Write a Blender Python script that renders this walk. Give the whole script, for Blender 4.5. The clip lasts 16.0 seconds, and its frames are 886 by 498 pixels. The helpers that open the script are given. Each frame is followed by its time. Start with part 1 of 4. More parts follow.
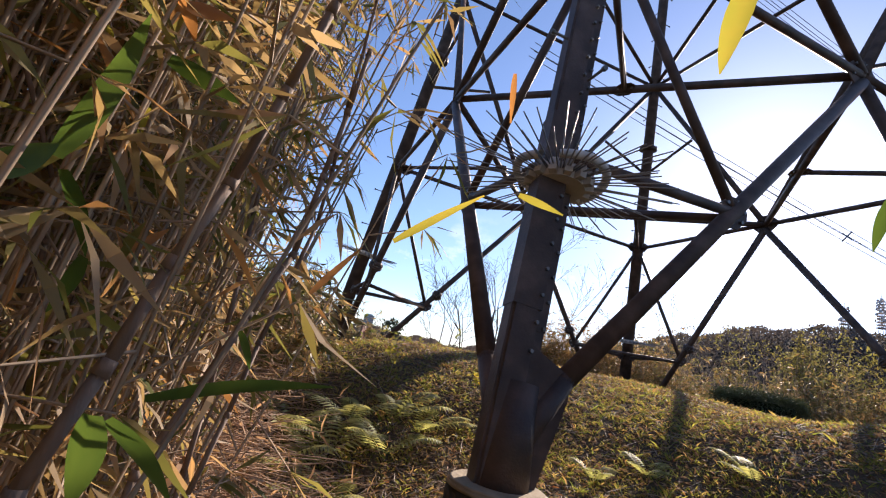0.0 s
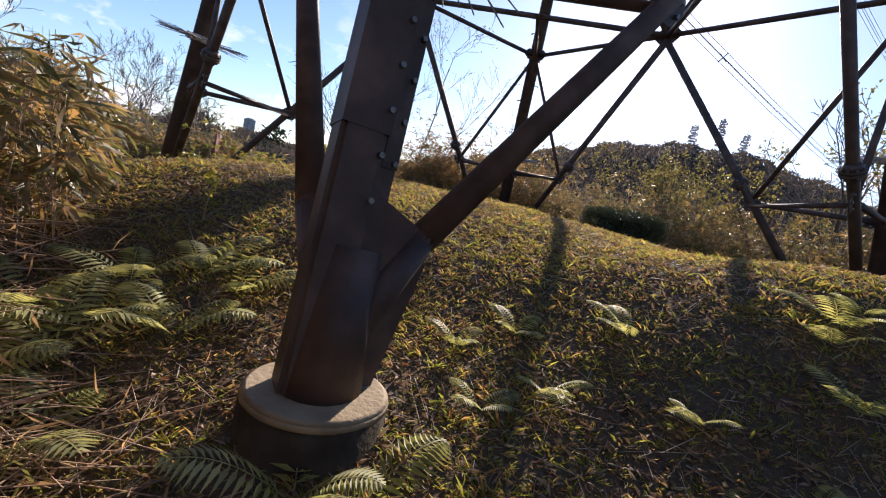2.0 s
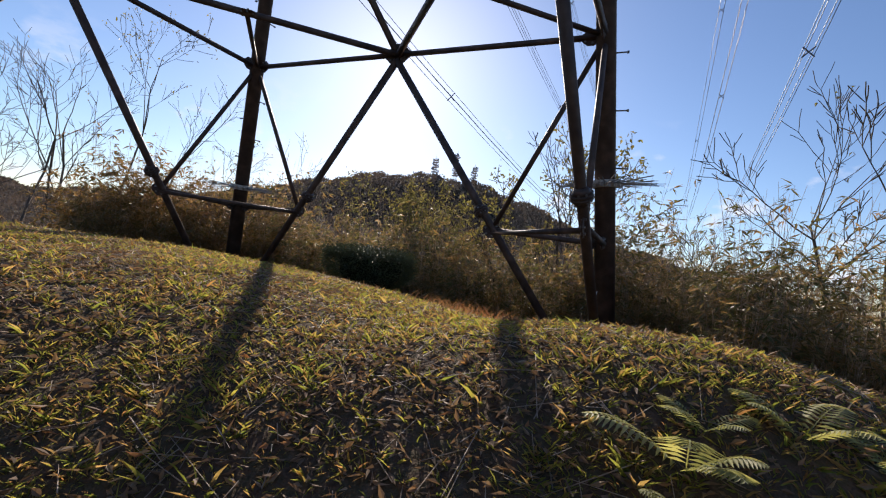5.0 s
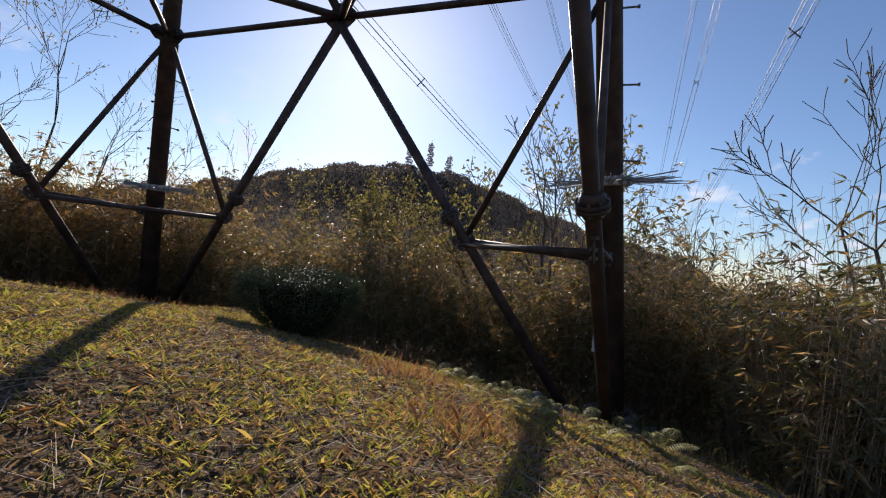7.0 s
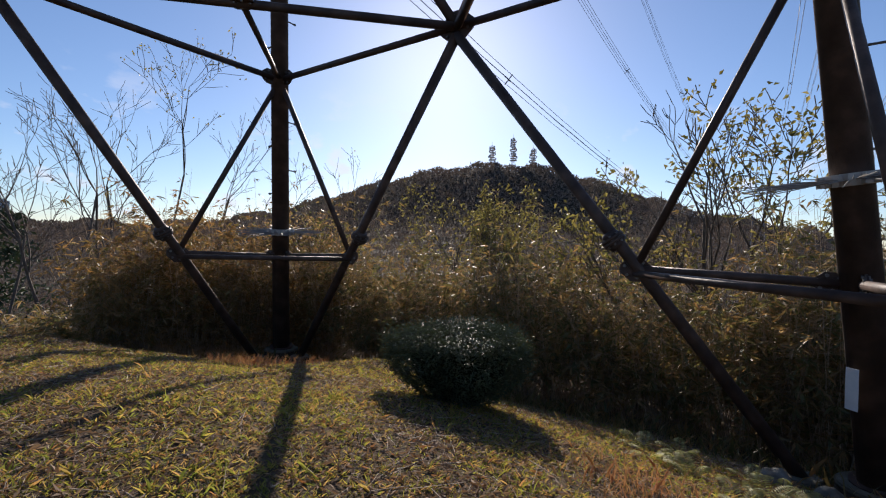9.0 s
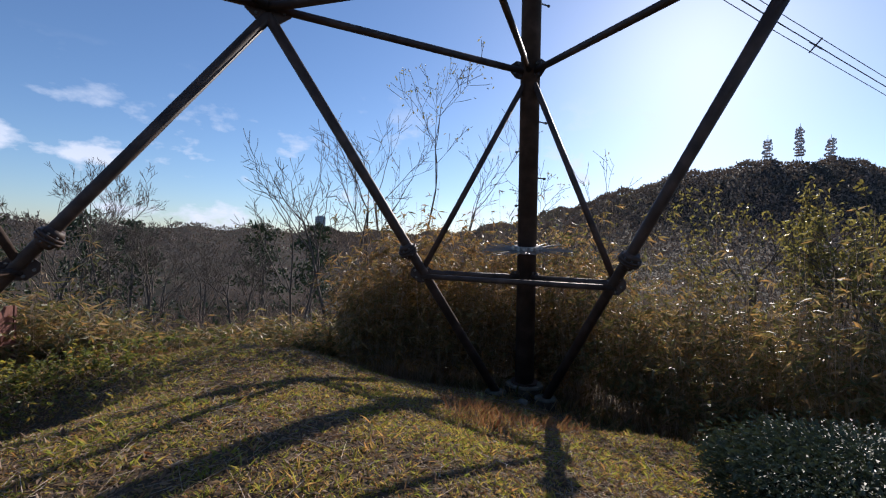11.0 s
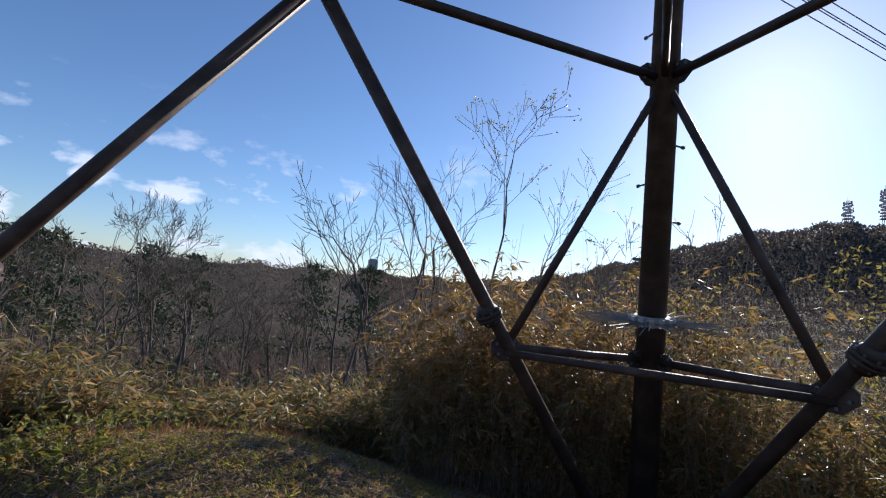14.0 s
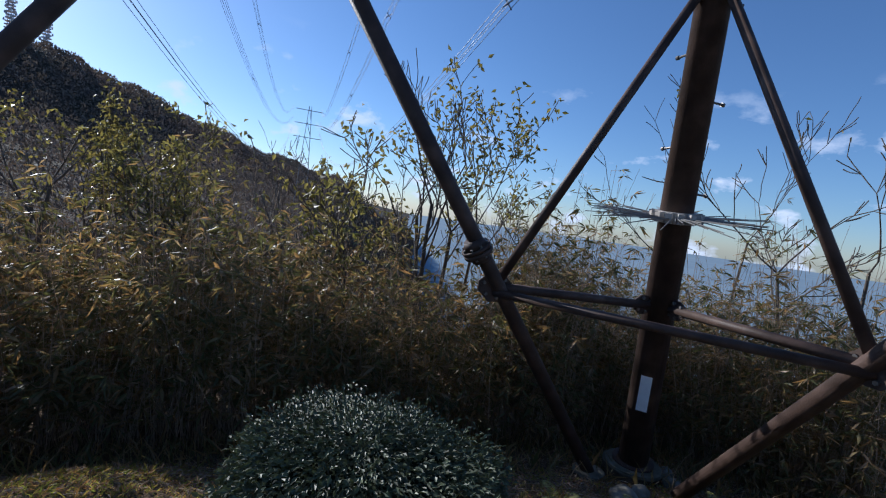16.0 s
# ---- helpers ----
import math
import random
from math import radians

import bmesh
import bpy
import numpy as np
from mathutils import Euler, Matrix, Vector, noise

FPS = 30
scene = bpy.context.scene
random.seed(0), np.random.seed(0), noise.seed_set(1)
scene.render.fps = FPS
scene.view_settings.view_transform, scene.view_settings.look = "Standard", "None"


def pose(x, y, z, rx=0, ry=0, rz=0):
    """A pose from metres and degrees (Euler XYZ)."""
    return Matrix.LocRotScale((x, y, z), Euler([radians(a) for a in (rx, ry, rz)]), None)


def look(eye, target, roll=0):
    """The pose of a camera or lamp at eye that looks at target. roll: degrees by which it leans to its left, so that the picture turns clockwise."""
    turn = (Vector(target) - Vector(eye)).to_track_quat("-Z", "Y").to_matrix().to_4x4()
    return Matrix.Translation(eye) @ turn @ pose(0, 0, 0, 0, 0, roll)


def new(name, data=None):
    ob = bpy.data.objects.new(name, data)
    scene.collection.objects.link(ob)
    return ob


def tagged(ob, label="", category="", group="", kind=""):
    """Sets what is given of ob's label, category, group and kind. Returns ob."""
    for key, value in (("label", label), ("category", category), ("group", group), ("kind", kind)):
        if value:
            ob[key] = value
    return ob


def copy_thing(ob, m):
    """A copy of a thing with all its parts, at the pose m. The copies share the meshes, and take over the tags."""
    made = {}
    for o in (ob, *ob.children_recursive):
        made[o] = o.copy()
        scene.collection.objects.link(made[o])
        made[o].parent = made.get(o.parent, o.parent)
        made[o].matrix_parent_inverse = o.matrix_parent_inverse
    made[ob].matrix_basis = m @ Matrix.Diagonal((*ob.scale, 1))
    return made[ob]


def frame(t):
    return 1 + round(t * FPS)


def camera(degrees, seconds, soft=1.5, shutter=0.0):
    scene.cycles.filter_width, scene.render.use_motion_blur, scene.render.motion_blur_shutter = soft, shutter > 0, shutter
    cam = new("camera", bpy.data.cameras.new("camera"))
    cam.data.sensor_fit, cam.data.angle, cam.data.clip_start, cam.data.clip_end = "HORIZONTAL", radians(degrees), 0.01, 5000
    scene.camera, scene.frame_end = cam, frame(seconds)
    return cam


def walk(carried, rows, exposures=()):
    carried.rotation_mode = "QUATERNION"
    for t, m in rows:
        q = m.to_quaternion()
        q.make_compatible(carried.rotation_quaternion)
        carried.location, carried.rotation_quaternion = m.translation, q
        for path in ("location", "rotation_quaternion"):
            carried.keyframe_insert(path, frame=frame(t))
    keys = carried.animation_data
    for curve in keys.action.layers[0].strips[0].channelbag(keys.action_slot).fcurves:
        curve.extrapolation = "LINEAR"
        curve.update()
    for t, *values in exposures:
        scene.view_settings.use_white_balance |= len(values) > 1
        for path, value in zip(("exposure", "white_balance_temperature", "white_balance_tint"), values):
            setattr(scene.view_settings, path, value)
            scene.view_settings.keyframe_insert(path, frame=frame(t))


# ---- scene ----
cam = camera(87.6, 16.0, soft=1.15)
PATH = [
    (0, -5.335, -6.309, 0.665, -18.62, 12.97, 11.93),
    (0.3, -5.266, -6.214, 0.686, -20.66, 9.36, 11.21),
    (0.5, -5.093, -6.078, 0.658, -22.18, 6.99, 11.40),
    (0.7, -5.038, -6.014, 0.708, -23.29, 5.84, 11.99),
    (1, -4.971, -5.951, 0.749, -26.74, 1.67, 12.40),
    (1.5, -4.842, -5.790, 0.795, -32.11, -3.31, 12.13),
    (2, -4.662, -5.511, 0.896, -36.20, -7.19, 11.93),
    (2.5, -4.585, -5.302, 1.009, -37.52, -6.41, 11.24),
    (3, -4.447, -5.059, 1.095, -41.19, -4.35, 10.25),
    (3.5, -4.212, -4.932, 1.111, -46.72, -2.60, 9.89),
    (4, -3.915, -4.862, 1.132, -53.39, -0.66, 9.83),
    (4.5, -3.571, -4.769, 1.140, -58.89, 0.81, 8.76),
    (5, -3.124, -4.723, 1.140, -63.36, 1.30, 7.90),
    (5.2, -2.993, -4.698, 1.122, -64.71, 1.43, 7.71),
    (7.3, -1.533, -3.986, 1.562, -66.79, 0.39, 6.40),
    (7.5, -1.525, -3.875, 1.543, -67.27, 0.77, 6.16),
    (8, -1.271, -3.690, 1.728, -63.37, 0.65, 5.54),
    (8.2, -1.267, -3.547, 1.770, -61.37, 0.27, 4.83),
    (10.3, -0.736, -2.383, 2.075, -41.28, 1.01, 0.37),
    (10.5, -0.599, -2.174, 2.031, -37.04, 1.37, 1.87),
    (11, -0.441, -1.882, 2.060, -26.39, -0.15, 2.34),
    (11.5, -0.418, -1.469, 2.054, -15.51, -0.83, 2.26),
    (12, -0.239, -1.153, 2.084, -11.43, -0.78, 2.54),
    (12.5, -0.145, -0.841, 2.096, -8.69, -0.10, 2.96),
    (13, -0.136, -0.524, 2.157, -6.77, 1.54, 3.14),
    (13.5, -0.116, -0.282, 2.174, -9.56, 3.05, 4.03),
    (14, -0.059, -0.113, 2.169, -19.80, 5.34, 5.64),
    (14.5, -0.046, -0.355, 2.209, -38.02, 6.53, 4.38),
    (15, 0.173, -0.471, 2.149, -60.95, 5.38, 2.44),
    (15.2, 0.255, -0.474, 2.117, -70.04, 3.51, 1.95),
    (15.5, 0.322, -0.479, 2.132, -85.61, 0.79, 3.69),
    (16, 0.300, -0.440, 2.273, -107.92, -4.57, 7.97),
]
EXPOSURES = [(0.0, 1.05, 6250, 21), (2.0, 0.96, 6200, 21), (3.0, 0.98, 6150, 20), (3.5, 1.02, 6150, 19), (4.0, 0.72, 6000, 16), (4.5, 0.68, 6150, 17), (5.0, 0.50, 6250, 17), (7.5, 0.32, 6200, 17), (10.5, 0.30, 5850, 16), (12.5, 0.50, 5600, 13), (14.0, 0.44, 5650, 14), (16.0, 0.20, 5150, 13)]
walk(cam, [(t, pose(x, y, z, 90 + pitch, 0, yaw) @ pose(0, 0, 0, 0, 0, roll)) for t, x, y, z, yaw, pitch, roll in PATH], EXPOSURES)

# world: clear low winter sun
SUN_AZ, SUN_EL = radians(35.0), radians(24.5)


def make_world():
    w = bpy.data.worlds.new("sky")
    w.use_nodes = True
    scene.world = w
    nt = w.node_tree
    nt.nodes.clear()
    out = nt.nodes.new("ShaderNodeOutputWorld")
    bg = nt.nodes.new("ShaderNodeBackground")
    sky = nt.nodes.new("ShaderNodeTexSky")
    sky.sky_type = 'NISHITA'
    sky.sun_disc = False
    sky.sun_elevation = SUN_EL
    sky.sun_rotation = radians(90) - SUN_AZ
    sky.altitude = 200
    sky.air_density, sky.dust_density, sky.ozone_density = 1.0, 0.35, 3.6
    bg.inputs["Strength"].default_value = 0.092
    # small fair-weather clouds low over the horizon
    tc = nt.nodes.new("ShaderNodeTexCoord")
    sep = nt.nodes.new("ShaderNodeSeparateXYZ")
    nt.links.new(tc.outputs["Generated"], sep.inputs[0])
    mp = nt.nodes.new("ShaderNodeMapping")
    mp.inputs["Scale"].default_value = (5.6, 5.6, 11.0)
    mp.inputs["Location"].default_value = (3.1, 1.7, 0.4)
    nt.links.new(tc.outputs["Generated"], mp.inputs[0])
    no = nt.nodes.new("ShaderNodeTexNoise")
    no.inputs["Scale"].default_value = 1.3
    no.inputs["Detail"].default_value = 7
    no.inputs["Roughness"].default_value = 0.55
    nt.links.new(mp.outputs[0], no.inputs["Vector"])
    cr = nt.nodes.new("ShaderNodeMapRange")
    cr.inputs["From Min"].default_value, cr.inputs["From Max"].default_value = 0.57, 0.66
    nt.links.new(no.outputs["Fac"], cr.inputs["Value"])
    lo = nt.nodes.new("ShaderNodeMapRange")
    lo.inputs["From Min"].default_value, lo.inputs["From Max"].default_value = 0.32, 0.10
    nt.links.new(sep.outputs["Z"], lo.inputs["Value"])
    mul = nt.nodes.new("ShaderNodeMath")
    mul.operation = 'MULTIPLY'
    nt.links.new(cr.outputs[0], mul.inputs[0])
    nt.links.new(lo.outputs[0], mul.inputs[1])
    mix = nt.nodes.new("ShaderNodeMix")
    mix.data_type = 'RGBA'
    nt.links.new(mul.outputs[0], mix.inputs[0])
    nt.links.new(sky.outputs[0], mix.inputs[6])
    mix.inputs[7].default_value = (7.4, 7.6, 8.0, 1)
    nt.links.new(mix.outputs[2], bg.inputs["Color"])
    nt.links.new(bg.outputs[0], out.inputs[0])


make_world()
sun_data = bpy.data.lights.new("sun", 'SUN')
sun_data.energy, sun_data.angle, sun_data.color = 5.0, radians(0.55), (1.0, 0.87, 0.68)
sun = new("sun", sun_data)
SUN_DIR = Vector((math.cos(SUN_EL) * math.cos(SUN_AZ), math.cos(SUN_EL) * math.sin(SUN_AZ), math.sin(SUN_EL)))
sun.matrix_world = look(SUN_DIR * 60, (0, 0, 0))


# ---------------------------------------------------------------- materials
def mat(name, cols, scale=4.0, rough=0.8, metal=0.0, bump=0.0, bump_scale=40.0, island=0.0, trans=0.0, detail=6.0, spec=0.5, stretch=(1, 1, 1), island_cols=None):
    """Noise-mixed colours at two scales, optional fine relief, variation from piece to piece and light through leaves."""
    m = bpy.data.materials.new(name)
    m.use_nodes = True
    nt = m.node_tree
    b = nt.nodes["Principled BSDF"]
    b.inputs["Roughness"].default_value = rough
    b.inputs["Metallic"].default_value = metal
    b.inputs["Specular IOR Level"].default_value = spec
    tc = nt.nodes.new("ShaderNodeTexCoord")
    mp = nt.nodes.new("ShaderNodeMapping")
    mp.inputs["Scale"].default_value = stretch
    nt.links.new(tc.outputs["Object"], mp.inputs[0])
    n1 = nt.nodes.new("ShaderNodeTexNoise")
    n1.inputs["Scale"].default_value, n1.inputs["Detail"].default_value = scale, detail
    nt.links.new(mp.outputs[0], n1.inputs["Vector"])
    ramp = nt.nodes.new("ShaderNodeValToRGB")
    el = ramp.color_ramp.elements
    while len(el) < len(cols):
        el.new(0.5)
    for k, c in enumerate(cols):
        el[k].position = 0.28 + 0.46 * k / max(1, len(cols) - 1)
        el[k].color = (*c, 1)
    nt.links.new(n1.outputs["Fac"], ramp.inputs[0])
    col = ramp.outputs[0]
    if island:
        g = nt.nodes.new("ShaderNodeNewGeometry")
        if island_cols:
            r2 = nt.nodes.new("ShaderNodeValToRGB")
            e2 = r2.color_ramp.elements
            while len(e2) < len(island_cols):
                e2.new(0.5)
            for k, (p, c) in enumerate(island_cols):
                e2[k].position, e2[k].color = p, (*c, 1)
            nt.links.new(g.outputs["Random Per Island"], r2.inputs[0])
            mx = nt.nodes.new("ShaderNodeMix")
            mx.data_type = 'RGBA'
            mx.inputs[0].default_value = island
            nt.links.new(col, mx.inputs[6])
            nt.links.new(r2.outputs[0], mx.inputs[7])
            col = mx.outputs[2]
        else:
            hs = nt.nodes.new("ShaderNodeHueSaturation")
            mr = nt.nodes.new("ShaderNodeMapRange")
            mr.inputs["To Min"].default_value, mr.inputs["To Max"].default_value = 1 - island, 1 + island
            nt.links.new(g.outputs["Random Per Island"], mr.inputs["Value"])
            nt.links.new(mr.outputs[0], hs.inputs["Value"])
            nt.links.new(col, hs.inputs["Color"])
            col = hs.outputs[0]
    nt.links.new(col, b.inputs["Base Color"])
    if bump:
        n2 = nt.nodes.new("ShaderNodeTexNoise")
        n2.inputs["Scale"].default_value, n2.inputs["Detail"].default_value = bump_scale, 5
        nt.links.new(mp.outputs[0], n2.inputs["Vector"])
        bp = nt.nodes.new("ShaderNodeBump")
        bp.inputs["Strength"].default_value, bp.inputs["Distance"].default_value = bump, 0.02
        nt.links.new(n2.outputs["Fac"], bp.inputs["Height"])
        nt.links.new(bp.outputs[0], b.inputs["Normal"])
    if trans:
        out = nt.nodes["Material Output"]
        tr = nt.nodes.new("ShaderNodeBsdfTranslucent")
        gm = nt.nodes.new("ShaderNodeMix")
        gm.data_type, gm.blend_type, gm.clamp_result = 'RGBA', 'MULTIPLY', False
        gm.inputs[0].default_value = 1.0
        gm.inputs[7].default_value = (1.9, 1.75, 1.3, 1)
        nt.links.new(col, gm.inputs[6])
        nt.links.new(gm.outputs[2], tr.inputs["Color"])
        ms = nt.nodes.new("ShaderNodeMixShader")
        ms.inputs[0].default_value = trans
        nt.links.new(b.outputs[0], ms.inputs[1])
        nt.links.new(tr.outputs[0], ms.inputs[2])
        nt.links.new(ms.outputs[0], out.inputs["Surface"])
    return m


M_STEEL = mat("weathered_steel", [(0.040, 0.026, 0.021), (0.07, 0.046, 0.036), (0.125, 0.082, 0.064)], 5.0, 0.55, 0.0, spec=0.3, bump=0.15, bump_scale=60, detail=9)
M_STEEL_GREY = mat("galvanised_steel", [(0.10, 0.095, 0.09), (0.17, 0.16, 0.15), (0.25, 0.235, 0.22)], 6.0, 0.45, 0.7, 0.08, 70)
M_WIRE = mat("spike_wire", [(0.22, 0.21, 0.20), (0.34, 0.33, 0.31)], 9.0, 0.5, 0.5)
M_HUB = mat("faded_plastic", [(0.36, 0.33, 0.29), (0.52, 0.48, 0.43)], 7.0, 0.6, 0.0, 0.05)
# moss, with the shade over the far footings put into the colour too
M_MOSSY_SHADED = mat("mossy_shaded_concrete", [(0.07, 0.065, 0.045), (0.13, 0.12, 0.085), (0.2, 0.18, 0.14)], 7.0, 0.95, 0.0, 0.4, 40, detail=9)
# shade on the backlit footing sides, put into a darker concrete colour
M_SIDE_SHADE = mat("side_shade_concrete", [(0.028, 0.022, 0.015), (0.06, 0.048, 0.033), (0.10, 0.08, 0.055)], 6.0, 0.95, 0.0, 0.5, 40, detail=9, spec=0.15)
M_CONCRETE = mat("weathered_concrete", [(0.16, 0.12, 0.072), (0.27, 0.21, 0.13), (0.35, 0.28, 0.185)], 5.0, 0.9, 0.0, 0.35, 45, detail=9)
M_STONE = mat("weathered_stone", [(0.07, 0.066, 0.05), (0.16, 0.15, 0.12), (0.26, 0.25, 0.21)], 9.0, 0.85, 0.0, 0.4, 50, detail=9)
# matte pale blue: distant haze put into a surface colour
M_HAZE_SHEET = mat("haze_sheet", [(0.20, 0.27, 0.33), (0.26, 0.33, 0.38)], 0.004, 0.9, spec=0.1)
M_SOIL = mat("ground_litter", [(0.05, 0.034, 0.024), (0.12, 0.082, 0.056), (0.085, 0.07, 0.04), (0.19, 0.14, 0.10)], 14.0, 0.95, 0.0, 1.0, 60, detail=10, spec=0.1)


def forest_floor(m):
    """Past the clearing the straw-coloured litter gives way to darker woodland floor."""
    nt = m.node_tree
    b = nt.nodes["Principled BSDF"]
    old = b.inputs["Base Color"].links[0].from_socket
    tc = nt.nodes.new("ShaderNodeTexCoord")
    ln = nt.nodes.new("ShaderNodeVectorMath")
    ln.operation = 'LENGTH'
    nt.links.new(tc.outputs["Object"], ln.inputs[0])
    mr = nt.nodes.new("ShaderNodeMapRange")
    mr.inputs["From Min"].default_value, mr.inputs["From Max"].default_value = 7.5, 13.0
    nt.links.new(ln.outputs["Value"], mr.inputs["Value"])
    no = nt.nodes.new("ShaderNodeTexNoise")
    no.inputs["Scale"].default_value, no.inputs["Detail"].default_value = 0.05, 8
    nt.links.new(tc.outputs["Object"], no.inputs["Vector"])
    rp = nt.nodes.new("ShaderNodeValToRGB")
    rp.color_ramp.elements[0].position, rp.color_ramp.elements[0].color = 0.35, (0.028, 0.026, 0.015, 1)
    rp.color_ramp.elements[1].position, rp.color_ramp.elements[1].color = 0.65, (0.065, 0.047, 0.036, 1)
    nt.links.new(no.outputs["Fac"], rp.inputs[0])
    mx = nt.nodes.new("ShaderNodeMix")
    mx.data_type = 'RGBA'
    nt.links.new(mr.outputs[0], mx.inputs[0])
    nt.links.new(old, mx.inputs[6])
    nt.links.new(rp.outputs[0], mx.inputs[7])
    nt.links.new(mx.outputs[2], b.inputs["Base Color"])


forest_floor(M_SOIL)
M_PLATE = mat("white_plate", [(0.62, 0.62, 0.6), (0.75, 0.75, 0.73)], 12.0, 0.5)
M_SIGN = mat("rust_red_paint", [(0.17, 0.062, 0.045), (0.24, 0.095, 0.07)], 8.0, 0.6)
M_CABLE = mat("aluminium_cable", [(0.16, 0.16, 0.17), (0.22, 0.22, 0.23)], 3.0, 0.45, 0.4)
M_BARK = mat("grey_bark", [(0.07, 0.055, 0.043), (0.15, 0.125, 0.10)], 9.0, 0.9, 0.0, 0.3, 60)
M_STALK = mat("dry_stalk", [(0.28, 0.19, 0.115), (0.48, 0.36, 0.24)], 6.0, 0.7, island=0.35)
GRASS_COLS = [(0.0, (0.10, 0.14, 0.03)), (0.32, (0.23, 0.25, 0.05)), (0.58, (0.33, 0.29, 0.065)), (0.75, (0.40, 0.265, 0.12)), (1.0, (0.34, 0.16, 0.08))]
M_RUSTSTALK = mat("red_brown_stalk", [(0.27, 0.17, 0.11), (0.48, 0.34, 0.23)], 4.0, 0.7, island=0.35)
M_DEADLEAF = mat("dead_bamboo_leaf", [(0.24, 0.15, 0.09), (0.42, 0.28, 0.18)], 3.0, 0.7, island=0.4, trans=0.35, spec=0.2)
M_STRAW = mat("pale_straw", [(0.24, 0.18, 0.13), (0.46, 0.38, 0.29)], 5.0, 0.7, island=0.35)
M_GRASS = mat("short_grass", [(0.10, 0.14, 0.035), (0.20, 0.20, 0.05)], 0.8, 0.5, island=0.75, island_cols=GRASS_COLS, trans=0.55, spec=0.35)
M_REDGRASS = mat("russet_grass", [(0.26, 0.12, 0.06), (0.34, 0.19, 0.10)], 2.0, 0.65, island=0.5, island_cols=[(0.0, (0.22, 0.09, 0.05)), (0.6, (0.34, 0.2, 0.1)), (1.0, (0.2, 0.18, 0.06))], trans=0.3)
M_LITTER = mat("dead_leaves", [(0.16, 0.10, 0.055), (0.28, 0.19, 0.11)], 3.0, 0.8, island=0.7, island_cols=[(0.0, (0.12, 0.072, 0.045)), (0.55, (0.23, 0.15, 0.095)), (0.9, (0.36, 0.28, 0.19)), (1.0, (0.36, 0.14, 0.04))], trans=0.2)
M_SASA = mat("bamboo_grass_leaf", [(0.10, 0.11, 0.042), (0.18, 0.15, 0.06)], 1.2, 0.48, island=0.75, island_cols=[(0.0, (0.08, 0.095, 0.038)), (0.38, (0.14, 0.13, 0.05)), (0.62, (0.23, 0.165, 0.075)), (0.86, (0.35, 0.20, 0.085)), (1.0, (0.42, 0.32, 0.21))], trans=0.4, spec=0.5)
M_SASAGOLD = mat("golden_bamboo_grass_leaf", [(0.16, 0.13, 0.045), (0.28, 0.17, 0.06)], 1.2, 0.5, island=0.75, island_cols=[(0.0, (0.10, 0.105, 0.035)), (0.3, (0.17, 0.13, 0.05)), (0.62, (0.25, 0.155, 0.068)), (0.86, (0.36, 0.20, 0.08)), (1.0, (0.42, 0.32, 0.20))], trans=0.36, spec=0.4)
M_BAMBOO = mat("bamboo_leaf", [(0.14, 0.15, 0.042), (0.26, 0.195, 0.08)], 1.0, 0.6, island=0.75, island_cols=[(0.0, (0.085, 0.12, 0.03)), (0.25, (0.18, 0.175, 0.048)), (0.45, (0.31, 0.21, 0.11)), (0.8, (0.43, 0.31, 0.20)), (1.0, (0.42, 0.18, 0.062))], trans=0.4, spec=0.3)
M_SHRUB = mat("glossy_shrub_leaf", [(0.038, 0.054, 0.025), (0.105, 0.128, 0.064)], 2.0, 0.55, island=0.4, trans=0.06, spec=0.55)
M_SHRUBSHADE = mat("shrub_inner_shade", [(0.008, 0.012, 0.006), (0.018, 0.024, 0.012)], 25.0, 0.9, 0.0, 0.8, 50, spec=0.1)
M_WEED = mat("weed_leaf", [(0.09, 0.13, 0.03), (0.17, 0.19, 0.05)], 3.0, 0.45, island=0.6, island_cols=[(0.0, (0.08, 0.105, 0.03)), (0.5, (0.16, 0.165, 0.045)), (0.8, (0.38, 0.32, 0.06)), (1.0, (0.38, 0.18, 0.05))], trans=0.4, spec=0.4)
M_TREELEAF = mat("autumn_tree_leaf", [(0.13, 0.135, 0.04), (0.22, 0.18, 0.06)], 2.0, 0.5, island=0.45, trans=0.38)
M_FERN = mat("fern_frond", [(0.20, 0.22, 0.075), (0.36, 0.35, 0.14)], 3.0, 0.6, island=0.3, trans=0.4)
M_PINE = mat("pine_needles", [(0.025, 0.04, 0.018), (0.05, 0.07, 0.028)], 0.6, 0.7, island=0.3, trans=0.1)
M_WOODS = mat("bare_woods", [(0.105, 0.072, 0.058), (0.18, 0.13, 0.105), (0.14, 0.11, 0.075)], 0.12, 0.95, island=0.45, trans=0.15)
M_HILL = mat("hill_canopy", [(0.10, 0.095, 0.085), (0.18, 0.14, 0.12), (0.11, 0.11, 0.09)], 0.011, 0.95, island=0.3, trans=0.1, spec=0.1)
M_TOWERBLOCK = mat("tower_block", [(0.22, 0.26, 0.3), (0.3, 0.34, 0.38)], 0.2, 0.5)
M_MAST = mat("mast_steel", [(0.42, 0.36, 0.34), (0.55, 0.5, 0.48)], 0.4, 0.6, 0.2)


# ---------------------------------------------------------------- mesh helpers
def part(name, bm, material, parent=None, label=""):
    me = bpy.data.meshes.new(name)
    bm.to_mesh(me)
    bm.free()
    me.materials.append(material)
    ob = new(name, me)
    ob.parent = parent
    if label:
        ob["label"] = label
    return ob


def smooth(ob, on=True):
    ob.data.polygons.foreach_set("use_smooth", [on] * len(ob.data.polygons))
    return ob


def thing(name, at, label, category, group="", kind=""):
    e = new(name)
    e.location = at
    return tagged(e, label, category, group, kind)


